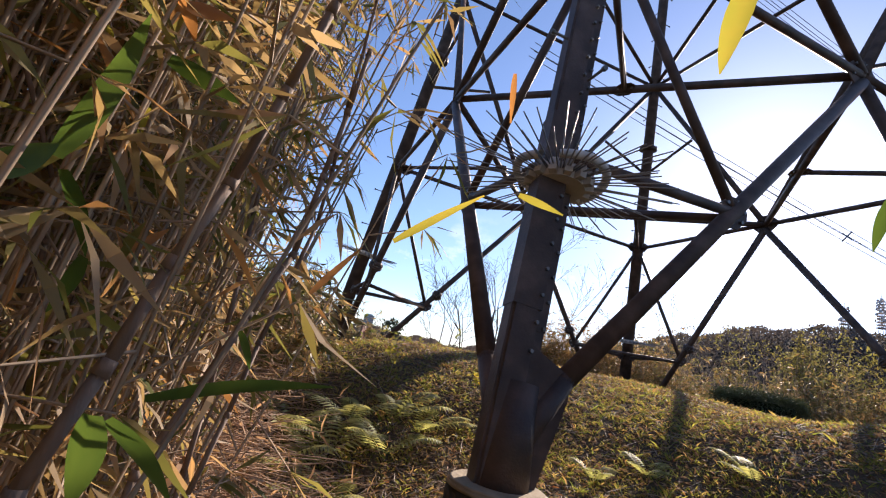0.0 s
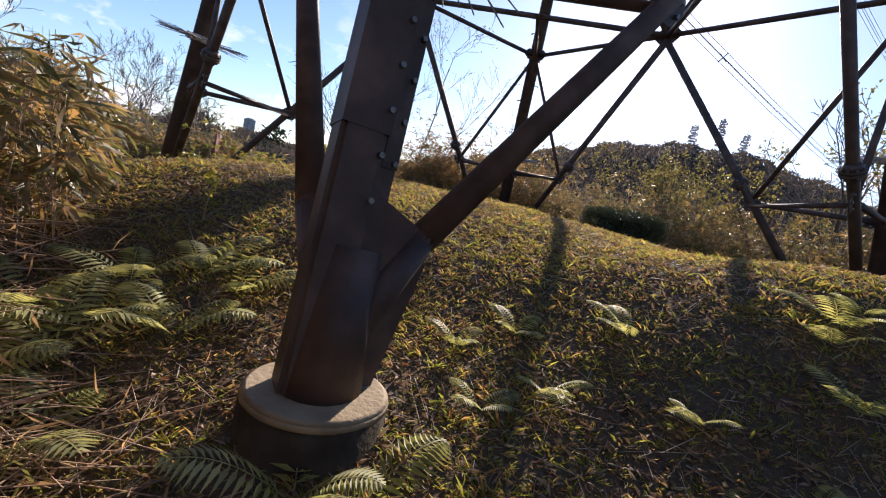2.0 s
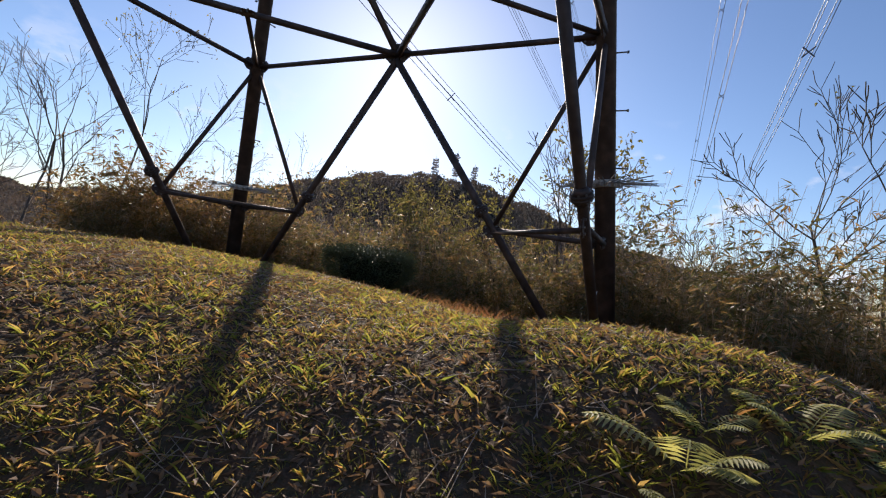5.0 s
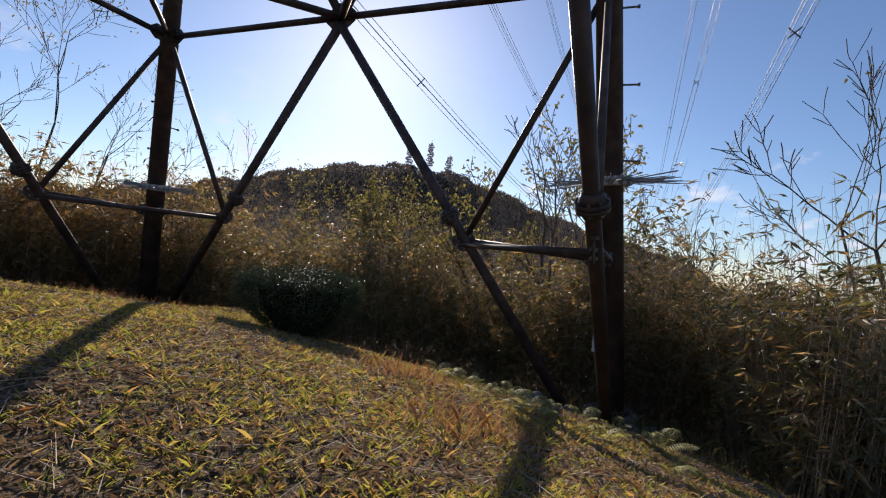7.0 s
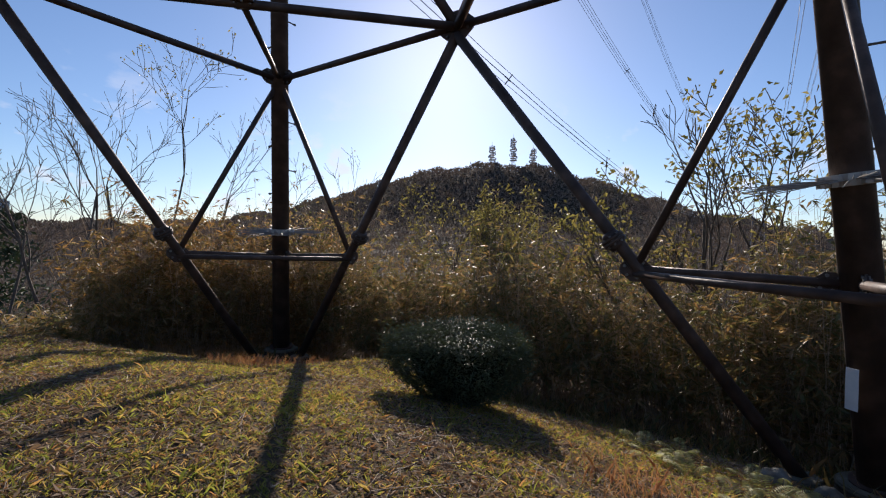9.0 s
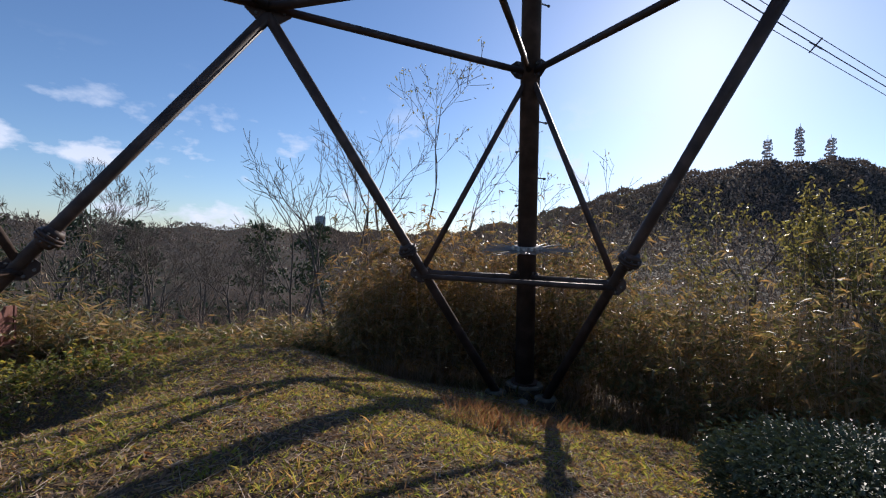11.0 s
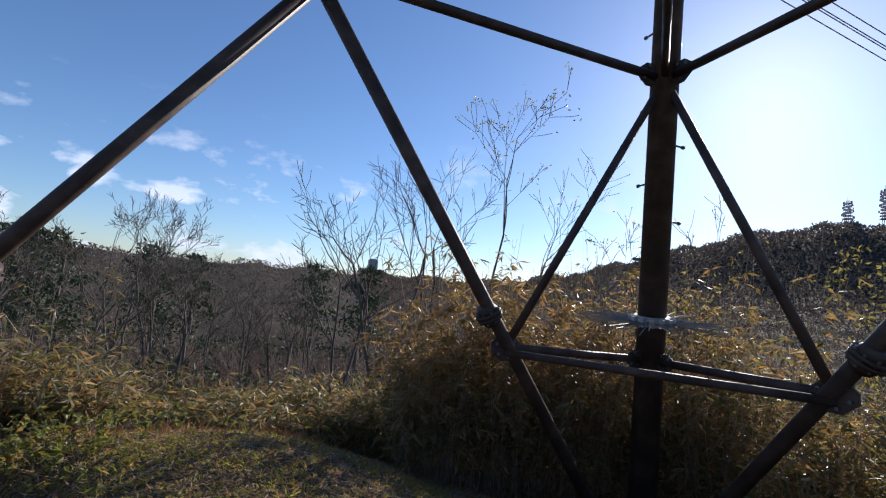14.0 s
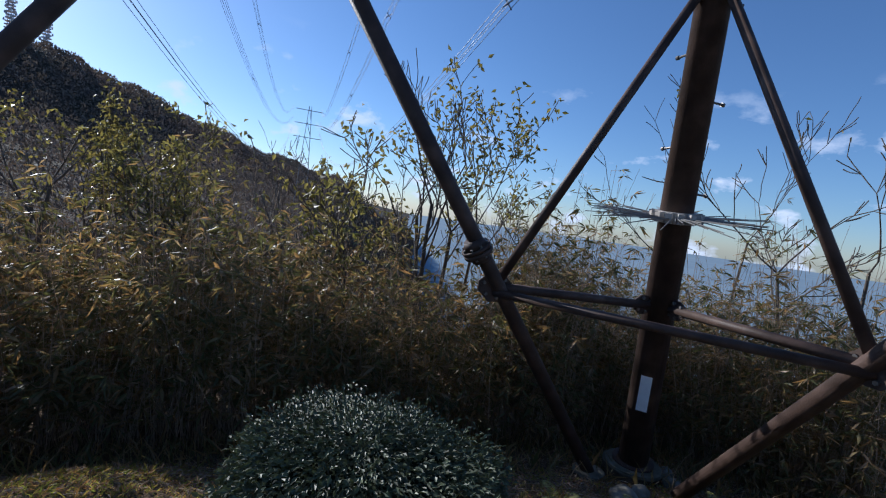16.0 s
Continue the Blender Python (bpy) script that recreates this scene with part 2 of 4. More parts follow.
def tube(bm, p, q, r, r2=None, n=14):
    p, q = Vector(p), Vector(q)
    r2 = r if r2 is None else r2
    d = (q - p)
    m = Matrix.Translation((p + q) / 2) @ d.to_track_quat('Z', 'Y').to_matrix().to_4x4()
    bmesh.ops.create_cone(bm, cap_ends=True, segments=n, radius1=r, radius2=r2, depth=d.length, matrix=m)
    return bm


def slab(bm, size, m):
    bmesh.ops.create_cube(bm, size=1.0, matrix=m @ Matrix.Diagonal((*size, 1)))
    return bm


def raw(name, verts, faces, material, parent=None, shade=False):
    """One mesh from arrays of corners and of faces with equal numbers of corners."""
    verts, faces = np.asarray(verts, np.float32), np.asarray(faces, np.int32)
    me = bpy.data.meshes.new(name)
    k = faces.shape[1]
    me.vertices.add(len(verts))
    me.vertices.foreach_set("co", verts.ravel())
    me.loops.add(faces.size)
    me.loops.foreach_set("vertex_index", faces.ravel())
    me.polygons.add(len(faces))
    me.polygons.foreach_set("loop_start", np.arange(len(faces), dtype=np.int32) * k)
    me.polygons.foreach_set("use_smooth", np.full(len(faces), shade))
    me.update(calc_edges=True)
    me.materials.append(material)
    ob = new(name, me)
    ob.parent = parent
    return ob


def sweep(name, pts, r, material, parent, n=5):
    """One unbroken tube along a line of points."""
    pts = np.asarray([tuple(p) for p in pts], float)
    d = np.gradient(pts, axis=0)
    d /= np.linalg.norm(d, axis=1, keepdims=True)
    a = np.cross(d, [0.1, 0.2, 1.0])
    a /= np.linalg.norm(a, axis=1, keepdims=True)
    b = np.cross(d, a)
    t = np.arange(n) / n * math.tau
    v = pts[:, None] + r * (np.cos(t)[None, :, None] * a[:, None] + np.sin(t)[None, :, None] * b[:, None])
    i, j = np.meshgrid(np.arange(len(pts) - 1), np.arange(n), indexing="ij")
    f = np.stack([i * n + j, i * n + (j + 1) % n, (i + 1) * n + (j + 1) % n, (i + 1) * n + j], -1).reshape(-1, 4)
    return raw(name, v.reshape(-1, 3), f, material, parent, True)


# ---------------------------------------------------------------- the lie of the land
def bumpf(x, y, cx, cy, sx, sy):
    return np.exp(-(((x - cx) / sx) ** 2 + ((y - cy) / sy) ** 2))


def ripple(x, y):
    return 0.5 * np.sin(1.7 * x + 0.6 * y) * np.cos(1.3 * y - 0.4 * x) + 0.3 * np.sin(3.9 * x - 2.1 * y + 1.0) + 0.2 * np.sin(5.3 * y + 3.1 * x)


def land(x, y):
    """Height of the ground: a low mound under the tower, dips at the feet, a wooded valley, and a hill beyond it."""
    x, y = np.asarray(x, float), np.asarray(y, float)
    r = np.hypot(x, y)
    c, s = math.cos(0.263), math.sin(0.263)
    u, v = (c * (x + 0.789) + s * (y - 0.319)) / 4.799, (-s * (x + 0.789) + c * (y - 0.319)) / 7.895
    h = -0.755 + 1.635 * np.exp(-(u * u + v * v) ** 1.288)
    for cx, cy, w, amp in ((-3.2, -3.7, 1.3, -0.12), (-2.5, 3.4, 1.3, -0.88), (-4.5, -0.8, 1.5, 0.39), (-4.0, -4.1, 0.8, 0.13), (0.0, -6.0, 1.5, 0.4), (-0.9, -4.8, 1.3, 0.37), (0.2, 4.3, 1.4, 0.26), (3.8, 3.9, 1.2, 0.18), (3.4, 0.8, 1.0, 0.32), (-7.2, -2.0, 1.5, 1.1), (-5.2, -6.2, 0.9, -0.2)):
        h = h + amp * bumpf(x, y, cx, cy, w, w)
    h = h + 0.02 * ripple(x, y)
    ang = np.arctan2(y, x)
    fall = np.clip(r - 8.0, 0, 70) * (0.05 + 0.15 * (0.5 + 0.5 * np.cos(ang - 1.3)))
    h = h - fall + 1.2 * np.sin(x * 0.11 + 1) * np.cos(y * 0.09) * np.clip((r - 12) / 40, 0, 1)
    # the hill with the masts, and low country all round
    deg = np.degrees(ang)
    ridge = 8.6 * np.exp(-((deg - 27) / np.where(deg > 27, 24.0, 19.0)) ** 2) + 0.25 * np.sin(deg * 0.9) + 0.12 * np.sin(deg * 2.7)
    h = h + (720 * np.tan(np.radians(ridge)) + 10) * np.exp(-((r - 720) / 260) ** 2) * np.clip((r - 60) / 200, 0, 1)
    far = np.clip((r - 90) / 900, 0, 1)
    # low country beyond a steep drop on the downhill side
    low = np.clip((deg + 82) / 25, 0, 1) * np.clip((-4 - deg) / 16, 0, 1)
    drop = low * (0.32 * np.clip(r - 10.5, 0, 160) + 0.12 * np.clip(r - 170, 0, 400))
    return h + (26 * far + 5 * np.sin(ang * 9 + 1.0) * far) * (1 - low) - drop


def make_ground():
    radii = np.concatenate([np.linspace(0, 9, 91)[1:], np.geomspace(9.15, 4200, 120)])
    n = 240
    a = np.linspace(0, 2 * math.pi, n, endpoint=False)
    R, A = np.meshgrid(radii, a, indexing="ij")
    X, Y = R * np.cos(A), R * np.sin(A)
    v = np.stack([X, Y, land(X, Y)], -1).reshape(-1, 3)
    v = np.concatenate([v, [[0, 0, float(land(0, 0))]]])
    i, j = np.meshgrid(np.arange(len(radii) - 1), np.arange(n), indexing="ij")
    f = np.stack([i * n + j, (i + 1) * n + j, (i + 1) * n + (j + 1) % n, i * n + (j + 1) % n], -1).reshape(-1, 4)
    ob = raw("ground", v, f, M_SOIL, shade=True)
    # the hub of the wheel
    bm = bmesh.new()
    bm.from_mesh(ob.data)
    bm.verts.ensure_lookup_table()
    c = bm.verts[len(v) - 1]
    for k in range(n):
        bm.faces.new((c, bm.verts[k], bm.verts[(k + 1) % n])).smooth = True
    bm.to_mesh(ob.data)
    bm.free()
    return tagged(ob, "grassy mound with leaf litter falling to wooded valley", "ground", kind="structure")


make_ground()

def make_haze_sheet():
    """A pale blue sheet added far below, beyond the low country, for distant haze."""
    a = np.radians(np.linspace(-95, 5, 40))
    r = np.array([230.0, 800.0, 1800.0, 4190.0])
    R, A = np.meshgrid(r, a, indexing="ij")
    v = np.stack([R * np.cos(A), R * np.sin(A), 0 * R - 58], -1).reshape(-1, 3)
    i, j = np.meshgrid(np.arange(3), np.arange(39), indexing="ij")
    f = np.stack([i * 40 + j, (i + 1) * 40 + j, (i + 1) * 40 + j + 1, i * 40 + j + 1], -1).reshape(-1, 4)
    tagged(raw("water", v, f, M_HAZE_SHEET), "pale blue sheet standing in for distant haze below the hill", "water", kind="structure")


make_haze_sheet()

# ---------------------------------------------------------------- the lattice tower of steel tubes
H, AH, SLOPE = 4.59, 3.5, 0.104      # waist height, half width there, lean of the legs
CORNER = {'A': (-1, -1), 'B': (-1, 1), 'C': (1, 1), 'D': (1, -1)}
LEG_R = 0.145
FOOT_A = {'DA': Vector((-3.66, -3.98, 0.68)), 'AB': Vector((-4.0, -3.64, 0.72))}


def half(z):
    return AH + (H - z) * SLOPE


def on_leg(k, z):
    sx, sy = CORNER[k]
    return Vector((sx * half(z), sy * half(z), z))


def on_face(face, b, z):
    """A point of the face between two legs; b runs from -1 at the first leg to 1 at the second."""
    (ax, ay), (bx, by) = CORNER[face[0]], CORNER[face[1]]
    w = half(z)
    return Vector(((ax * (1 - b) + bx * (1 + b)) / 2 * w, (ay * (1 - b) + by * (1 + b)) / 2 * w, z))


tower = thing("transmission_tower", (0, 0, 0), "tall dark-brown steel tube lattice tower with spiked climbing guards", "pylon")
FACES = ("AB", "BC", "CD", "DA")


def member(name, p, q, r, r2=None, n=14, material=None):
    bm = tube(bmesh.new(), p, q, r, r2, n)
    return smooth_sides(part(name, bm, material or M_STEEL, tower))


def smooth_sides(ob):
    for f in ob.data.polygons:
        f.use_smooth = len(f.vertices) == 4
    return ob


def make_built_up_leg():
    """The leg by the path: a broad boxed face and a narrower bolted plate beside it, tied together over a thin gap."""
    a = on_leg('A', 0.0)
    axis = (on_leg('A', 5) - a).normalized()
    side = (Vector((1, -0.12, 0)) - axis * axis.dot(Vector((1, -0.12, 0)))).normalized()
    fwd = axis.cross(side)
    rot = Matrix((side, fwd, axis)).transposed().to_4x4()
    length = 26.0 / axis.z

    def at(dx, dy, z):
        return Matrix.Translation(a + side * dx + fwd * dy + axis * z) @ rot

    bm = slab(bmesh.new(), (0.18, 0.16, length), at(-0.0745, 0.0, length / 2))
    bmesh.ops.bevel(bm, geom=[e for e in bm.edges if abs((e.verts[0].co - e.verts[1].co).normalized().dot(axis)) > 0.9], offset=0.02, segments=3, affect='EDGES')
    leg = part("leg", bm, M_STEEL, tower)
    part("side_plate", slab(bmesh.new(), (0.075, 0.014, length - 0.5), at(0.070, 0.03, length / 2 + 0.3)), M_STEEL, leg)
    part("plate_flange", slab(bmesh.new(), (0.014, 0.07, length - 0.5), at(0.1005, 0.072, length / 2 + 0.3)), M_STEEL, leg)
    part("splice_plate", slab(bmesh.new(), (0.188, 0.168, 1.4), at(-0.0745, 0.0, 1.75)), M_STEEL, leg)
    part("splice_plate", slab(bmesh.new(), (0.066, 0.032, 1.2), at(0.078, 0.03, 1.55)), M_STEEL, leg)
    for i in range(24):
        z = 0.8 + i * 0.17
        for dx, dy in ((-0.002, -0.084), (0.094, 0.014 if 0.87 < z < 2.15 else 0.023)):
            c = at(dx, dy, z + (0.08 if dx > 0.1 else 0.0)).translation
            part("bolt", tube(bmesh.new(), c + fwd * 0.004, c - fwd * 0.018, 0.014, 0.011, 8), M_STEEL_GREY, leg)
    for z in np.arange(1.2, 9.0, 0.9):
        part("batten", slab(bmesh.new(), (0.05, 0.02, 0.14), at(0.025, 0.035, float(z))), M_STEEL, leg)
    # flared shoe with stiffening ribs, and the broad plate that takes the brace
    bm = tube(bmesh.new(), a + axis * 0.03, a + axis * 0.62, 0.165, 0.118, 20)
    smooth_sides(part("shoe", bm, M_STEEL, leg))
    toe = FOOT_A['DA']
    for off in (-0.03, 0.03):
        bm = bmesh.new()
        out = (toe - a) * Vector((1, 1, 0))
        out.normalize()
        th = Vector((-out.y, out.x, 0))
        pts = [a + axis * 0.05, a + axis * 0.05 + out * 0.19, toe - Vector((0, 0, 0.10)) + out * 0.02, toe + Vector((0, 0, 0.04)) - out * 0.02, a + axis * 0.86]
        lo, hi = [bm.verts.new(p + th * (off - 0.007)) for p in pts], [bm.verts.new(p + th * (off + 0.007)) for p in pts]
        bm.faces.new(lo[::-1])
        bm.faces.new(hi)
        for i in range(5):
            bm.faces.new((lo[i], lo[(i + 1) % 5], hi[(i + 1) % 5], hi[i]))
        part("foot_gusset", bm, M_STEEL, leg)
    return leg


def make_leg(k):
    if k == 'A':
        leg = make_built_up_leg()
    else:
        leg = member("leg", on_leg(k, 0.0), on_leg(k, 26.0), LEG_R, 0.11, 20)
    axis = (on_leg(k, 5) - on_leg(k, 0)).normalized()
    # base plate with anchor bolts
    bm = bmesh.new()
    tube(bm, on_leg(k, 0.0) , on_leg(k, 0.04), 0.2, 0.2, 20)
    part("base_plate", bm, M_STEEL, leg)
    # flanges of the pipe joints
    for z in (7.4, 13.0, 19.0):
        p = on_leg(k, z)
        bm = tube(bmesh.new(), p - axis * 0.05, p + axis * 0.05, 0.23, 0.23, 20)
        smooth_sides(part("flange", bm, M_STEEL, leg))
    # step bolts, alternating sides
    sx, sy = CORNER[k]
    for i in range(34):
        z = 2.75 + i * 0.40
        p = on_leg(k, z)
        out = Vector((sx, 0, 0)) if i % 2 else Vector((0, sy, 0))
        bm = tube(bmesh.new(), p + out * (LEG_R - 0.02), p + out * (LEG_R + 0.15), 0.011, 0.011, 8)
        tube(bm, p + out * (LEG_R + 0.14), p + out * (LEG_R + 0.165), 0.02, 0.02, 8)
        part("step_bolt", bm, M_STEEL_GREY, leg)
    return leg


for k in CORNER:
    make_leg(k)


QB, QZ = 2.066 / half(1.717), 1.717   # where the short struts meet the long braces
ANTI_Z = {'A': 1.95, 'B': 2.5, 'C': 2.09, 'D': 2.52}


def gusset(p, normal, w, h):
    n = Vector(normal).normalized()
    up = Vector((0, 0, 1))
    side = up.cross(n).normalized()
    up = n.cross(side)
    m = Matrix((side, up, n)).transposed().to_4x4()
    m.translation = p
    bm = bmesh.new()
    c = 0.3
    pts = [(-w, -h * c), (-w * c, -h), (w * c, -h), (w, -h * c), (w, h * c), (w * c, h), (-w * c, h), (-w, h * c)]
    lo = [bm.verts.new(m @ Vector((x, y, -0.007))) for x, y in pts]
    hi = [bm.verts.new(m @ Vector((x, y, 0.007))) for x, y in pts]
    bm.faces.new(lo[::-1])
    bm.faces.new(hi)
    for i in range(8):
        bm.faces.new((lo[i], lo[(i + 1) % 8], hi[(i + 1) % 8], hi[i]))
    g = part("gusset_plate", bm, M_STEEL, tower)
    for i in range(6):
        a = i * math.pi / 3 + 0.3
        p2 = m @ Vector((0.72 * w * math.cos(a), 0.72 * h * math.sin(a), 0.0))
        nb = tube(bmesh.new(), p2 - n * 0.028, p2 + n * 0.028, 0.016, 0.016, 6)
        part("bolt", nb, M_STEEL_GREY, g)
    return g


def q_of_a(face):
    apex, foot = on_face(face, 0, H - 0.1), FOOT_A[face]
    return apex + (foot - apex) * ((H - 2.32) / (H - 0.1 - foot.z))


FEET = []
for face in FACES:
    apex = on_face(face, 0, H)
    nrm = on_face(face, 0, 0) * Vector((1, 1, 0))
    gusset(apex, nrm, 0.24, 0.20)
    for s, k in ((-1, face[0]), (1, face[1])):
        node = on_leg(k, H)
        if k == 'A':
            foot = FOOT_A[face]
            q = q_of_a(face)
            qz = q.z
        else:
            qb, qz = QB, QZ
            foot = on_face(face, s * 3.40 / half(0), 0.0)
            foot = foot + (foot - apex) * 0.02
            FEET.append((k, foot))
            q = on_face(face, s * qb, qz)
        top = apex - Vector((0, 0, 0.10))
        brace = member("brace", top, foot, 0.064 if k == 'A' else 0.062, None, 16)
        d = (apex - foot).normalized()
        if k == 'A':
            sb = tube(bmesh.new(), FOOT_A[face], on_leg('A', 0.18), 0.064, 0.08, 16)
            bmesh.ops.create_uvsphere(sb, u_segments=16, v_segments=10, radius=0.0645, matrix=Matrix.Translation(FOOT_A[face]))
            smooth(part("brace_socket", sb, M_STEEL, tower))
        else:
            f0 = q + d * 0.36
            bm = bmesh.new()
            tube(bm, f0 - d * 0.035, f0 - d * 0.004, 0.125, 0.125, 16)
            tube(bm, f0 + d * 0.004, f0 + d * 0.035, 0.125, 0.125, 16)
            tube(bm, f0 - d * 0.10, f0 - d * 0.03, 0.075, 0.11, 16)
            tube(bm, f0 + d * 0.03, f0 + d * 0.10, 0.11, 0.075, 16)
            smooth_sides(part("flange", bm, M_STEEL, brace))
            for i in range(8):
                a = i * math.pi / 4
                side = d.orthogonal().normalized()
                o = (side * math.cos(a) + d.cross(side) * math.sin(a)) * 0.105
                part("bolt", tube(bmesh.new(), f0 + o - d * 0.055, f0 + o + d * 0.055, 0.012, 0.012, 6), M_STEEL_GREY, brace)
        member("strut", q, node, 0.040)
        low = on_leg(k, qz - 0.05)
        member("strut", q, low, 0.040)
        member("waist_beam", apex, node, 0.045)
        gusset(q, nrm, 0.15, 0.13)
        gusset(low - (low - q).normalized() * 0.2, nrm, 0.12, 0.09)
        gusset(node - (node - apex).normalized() * 0.2, nrm, 0.15, 0.12)

APEX = {f: on_face(f, 0, H) for f in FACES}
QPTS = {}
for k, (f1, f2) in {'A': ("AB", "DA"), 'B': ("AB", "BC"), 'C': ("BC", "CD"), 'D': ("CD", "DA")}.items():
    q1 = on_face(f1, QB * (1 if f1[1] == k else -1), QZ) if k != 'A' else q_of_a(f1)
    q2 = on_face(f2, QB * (1 if f2[1] == k else -1), QZ) if k != 'A' else q_of_a(f2)
    member("tie", q1 - Vector((0, 0, 0.05)), q2 - Vector((0, 0, 0.05)), 0.035)
    member("diaphragm_beam", APEX[f1], APEX[f2], 0.052)
    mid = (APEX[f1] + APEX[f2]) / 2
    member("corner_tie", on_leg(k, H), mid, 0.038)
    gusset(mid, (0.01, 0, 1), 0.16, 0.12)

# upper panels: long braces rise from each waist point to the legs, crossed above
LEVELS = (H, 9.2, 13.4, 17.2, 20.6, 23.6, 26.0)
for face in FACES:
    a, b = face
    for i in range(len(LEVELS) - 1):
        z0, z1 = LEVELS[i], LEVELS[i + 1]
        if i == 0:
            for k in (a, b):
                member("brace", on_face(face, 0, z0), on_leg(k, z1), 0.06)
                s = -1 if k == a else 1
                member("strut", on_face(face, s * 0.55, z0 + (z1 - z0) * 0.55), on_leg(k, z0 + (z1 - z0) * 0.45), 0.035)
        else:
            member("brace", on_leg(a, z0), on_leg(b, z1), 0.05)
            member("brace", on_leg(b, z0), on_leg(a, z1), 0.05)
        member("waist_beam", on_leg(a, z1), on_leg(b, z1), 0.045)


def make_guard(k):
    """A ring of long wire spikes round a leg, on a two-piece collar."""
    z = ANTI_Z[k]
    p = on_leg(k, z)
    axis = (on_leg(k, 5) - on_leg(k, 0)).normalized()
    collar = part("guard_collar", tube(bmesh.new(), p - axis * 0.05, p + axis * 0.05, LEG_R + 0.035, LEG_R + 0.035, 20), M_HUB, tower, "pale collar of a climbing guard")
    rng = random.Random(ord(k))
    s, t = axis.orthogonal().normalized(), None
    t = axis.cross(s)
    for i in range(14):
        a = i / 14 * math.tau
        bm = bmesh.new()
        o = s * math.cos(a) + t * math.sin(a)
        slab(bm, (0.07, 0.05, 0.09), Matrix.Translation(p + o * (LEG_R + 0.05)) @ o.to_track_quat('X', 'Z').to_matrix().to_4x4())
        part("clamp", bm, M_HUB, collar)
    if k == 'A':
        for a0 in (0.2, 3.3):
            pts = [p + axis * (0.02 + 0.05 * math.sin(j / 12 * math.pi)) + (s * math.cos(a0 + j / 12 * 2.7) + t * math.sin(a0 + j / 12 * 2.7)) * 0.30 for j in range(13)]
            sweep("half_ring", pts, 0.030, M_HUB, collar, 10)
    for i in range(64):
        a = (i + rng.uniform(-0.3, 0.3)) / 64 * math.tau
        o = s * math.cos(a) + t * math.sin(a)
        l = rng.uniform(0.45, 0.66)
        tilt = axis * rng.uniform(-0.07, 0.06)
        part("spike", tube(bmesh.new(), p + o * LEG_R, p + (o + tilt) * (LEG_R + l), 0.006, 0.004, 5), M_WIRE, collar)


for k in CORNER:
    make_guard(k)


# ---------------------------------------------------------------- footings
def footing(at, r, h, label, material):
    e = thing("concrete_footing", at, label, "footing", "tower footings")
    bm = tube(bmesh.new(), (0, 0, -h), (0, 0, -0.032), r * 1.07, r, 40)
    for v in bm.verts:
        v.co += Vector((random.uniform(-1, 1), random.uniform(-1, 1), 0)) * 0.007
    smooth_sides(part("side", bm, M_SIDE_SHADE, e, "concrete side with its shade painted in"))
    bm = tube(bmesh.new(), (0, 0, -0.034), (0, 0, -0.012), r + 0.003, r, 40)
    tube(bm, (0, 0, -0.0121), (0, 0, 0.0), r, r - 0.02, 40)
    smooth_sides(part("top", bm, material, e))
    return e


for k in CORNER:
    p = on_leg(k, 0)
    if k == 'A':
        footing((p.x, p.y, 0.085), 0.27, 1.2, "round buff concrete footing under the tower leg", M_CONCRETE)
    else:
        footing((p.x, p.y, 0.0), 0.29, 1.2, "mossy round concrete footing under a tower leg", M_CONCRETE if k == 'B' else M_MOSSY_SHADED)
for k, p in FEET:
    footing((p.x, p.y, p.z + 0.03), 0.16, 0.9, "small round concrete footing under a tower brace", M_CONCRETE if k == 'B' else M_MOSSY_SHADED)


def make_stone(x, y, r, seed):
    rng = random.Random(seed)
    bm = bmesh.new()
    bmesh.ops.create_icosphere(bm, subdivisions=3, radius=1.0)
    sx, sy, sz = r * rng.uniform(0.8, 1.3), r * rng.uniform(0.7, 1.0), r * rng.uniform(0.5, 0.75)
    o = Vector((rng.uniform(0, 50), rng.uniform(0, 50), 0))
    for v in bm.verts:
        v.co *= 1 + 0.28 * noise.noise(v.co * 1.3 + o) + 0.08 * noise.noise(v.co * 4 + o)
        v.co = Vector((v.co.x * sx, v.co.y * sy, v.co.z * sz))
    ob = smooth(part("stone", bm, M_STONE))
    ob.matrix_basis = pose(x, y, float(land(x, y)) + sz * 0.25, 0, 0, rng.uniform(0, 360))
    tagged(ob, "pale weathered stone half sunk beside the footing", "stone", "stones round the footings")


for i, (x, y, r) in enumerate(((3.25, -3.25, 0.13), (3.42, -3.6, 0.10), (3.95, -4.4, 0.12), (3.66, -4.2, 0.10), (3.8, 4.4, 0.12), (4.3, 4.5, 0.13), (3.6, 3.5, 0.09))):
    make_stone(x, y, r, 400 + i)


# ---------------------------------------------------------------- plants: shared builders
RNG = np.random.default_rng(7)


def unit(v):
    return v / np.maximum(np.linalg.norm(v, axis=-1, keepdims=True), 1e-9)


def leaf_mesh(name, base, d, length, width, material, parent=None, fold=0.25, seed=0, flat=0.0):
    """Many pointed leaves, each a folded four-cornered blade from its base along d."""
    rng = np.random.default_rng(seed)
    base, d = np.asarray(base, float), unit(np.asarray(d, float))
    n = len(base)
    length, width = np.broadcast_to(length, n)[:, None], np.broadcast_to(width, n)[:, None]
    side = unit(np.cross(d, rng.normal(size=(n, 3)) + [0, 0, 3.0 * flat]))
    nrm = np.cross(side, d)
    mid = base + d * length * 0.42
    v = np.stack([base, mid + side * width / 2 + nrm * width * fold, base + d * length - nrm * length * 0.12, mid - side * width / 2 + nrm * width * fold], 1).reshape(-1, 3)
    f = np.arange(4 * n).reshape(-1, 4)
    return raw(name, v, f, material, parent)


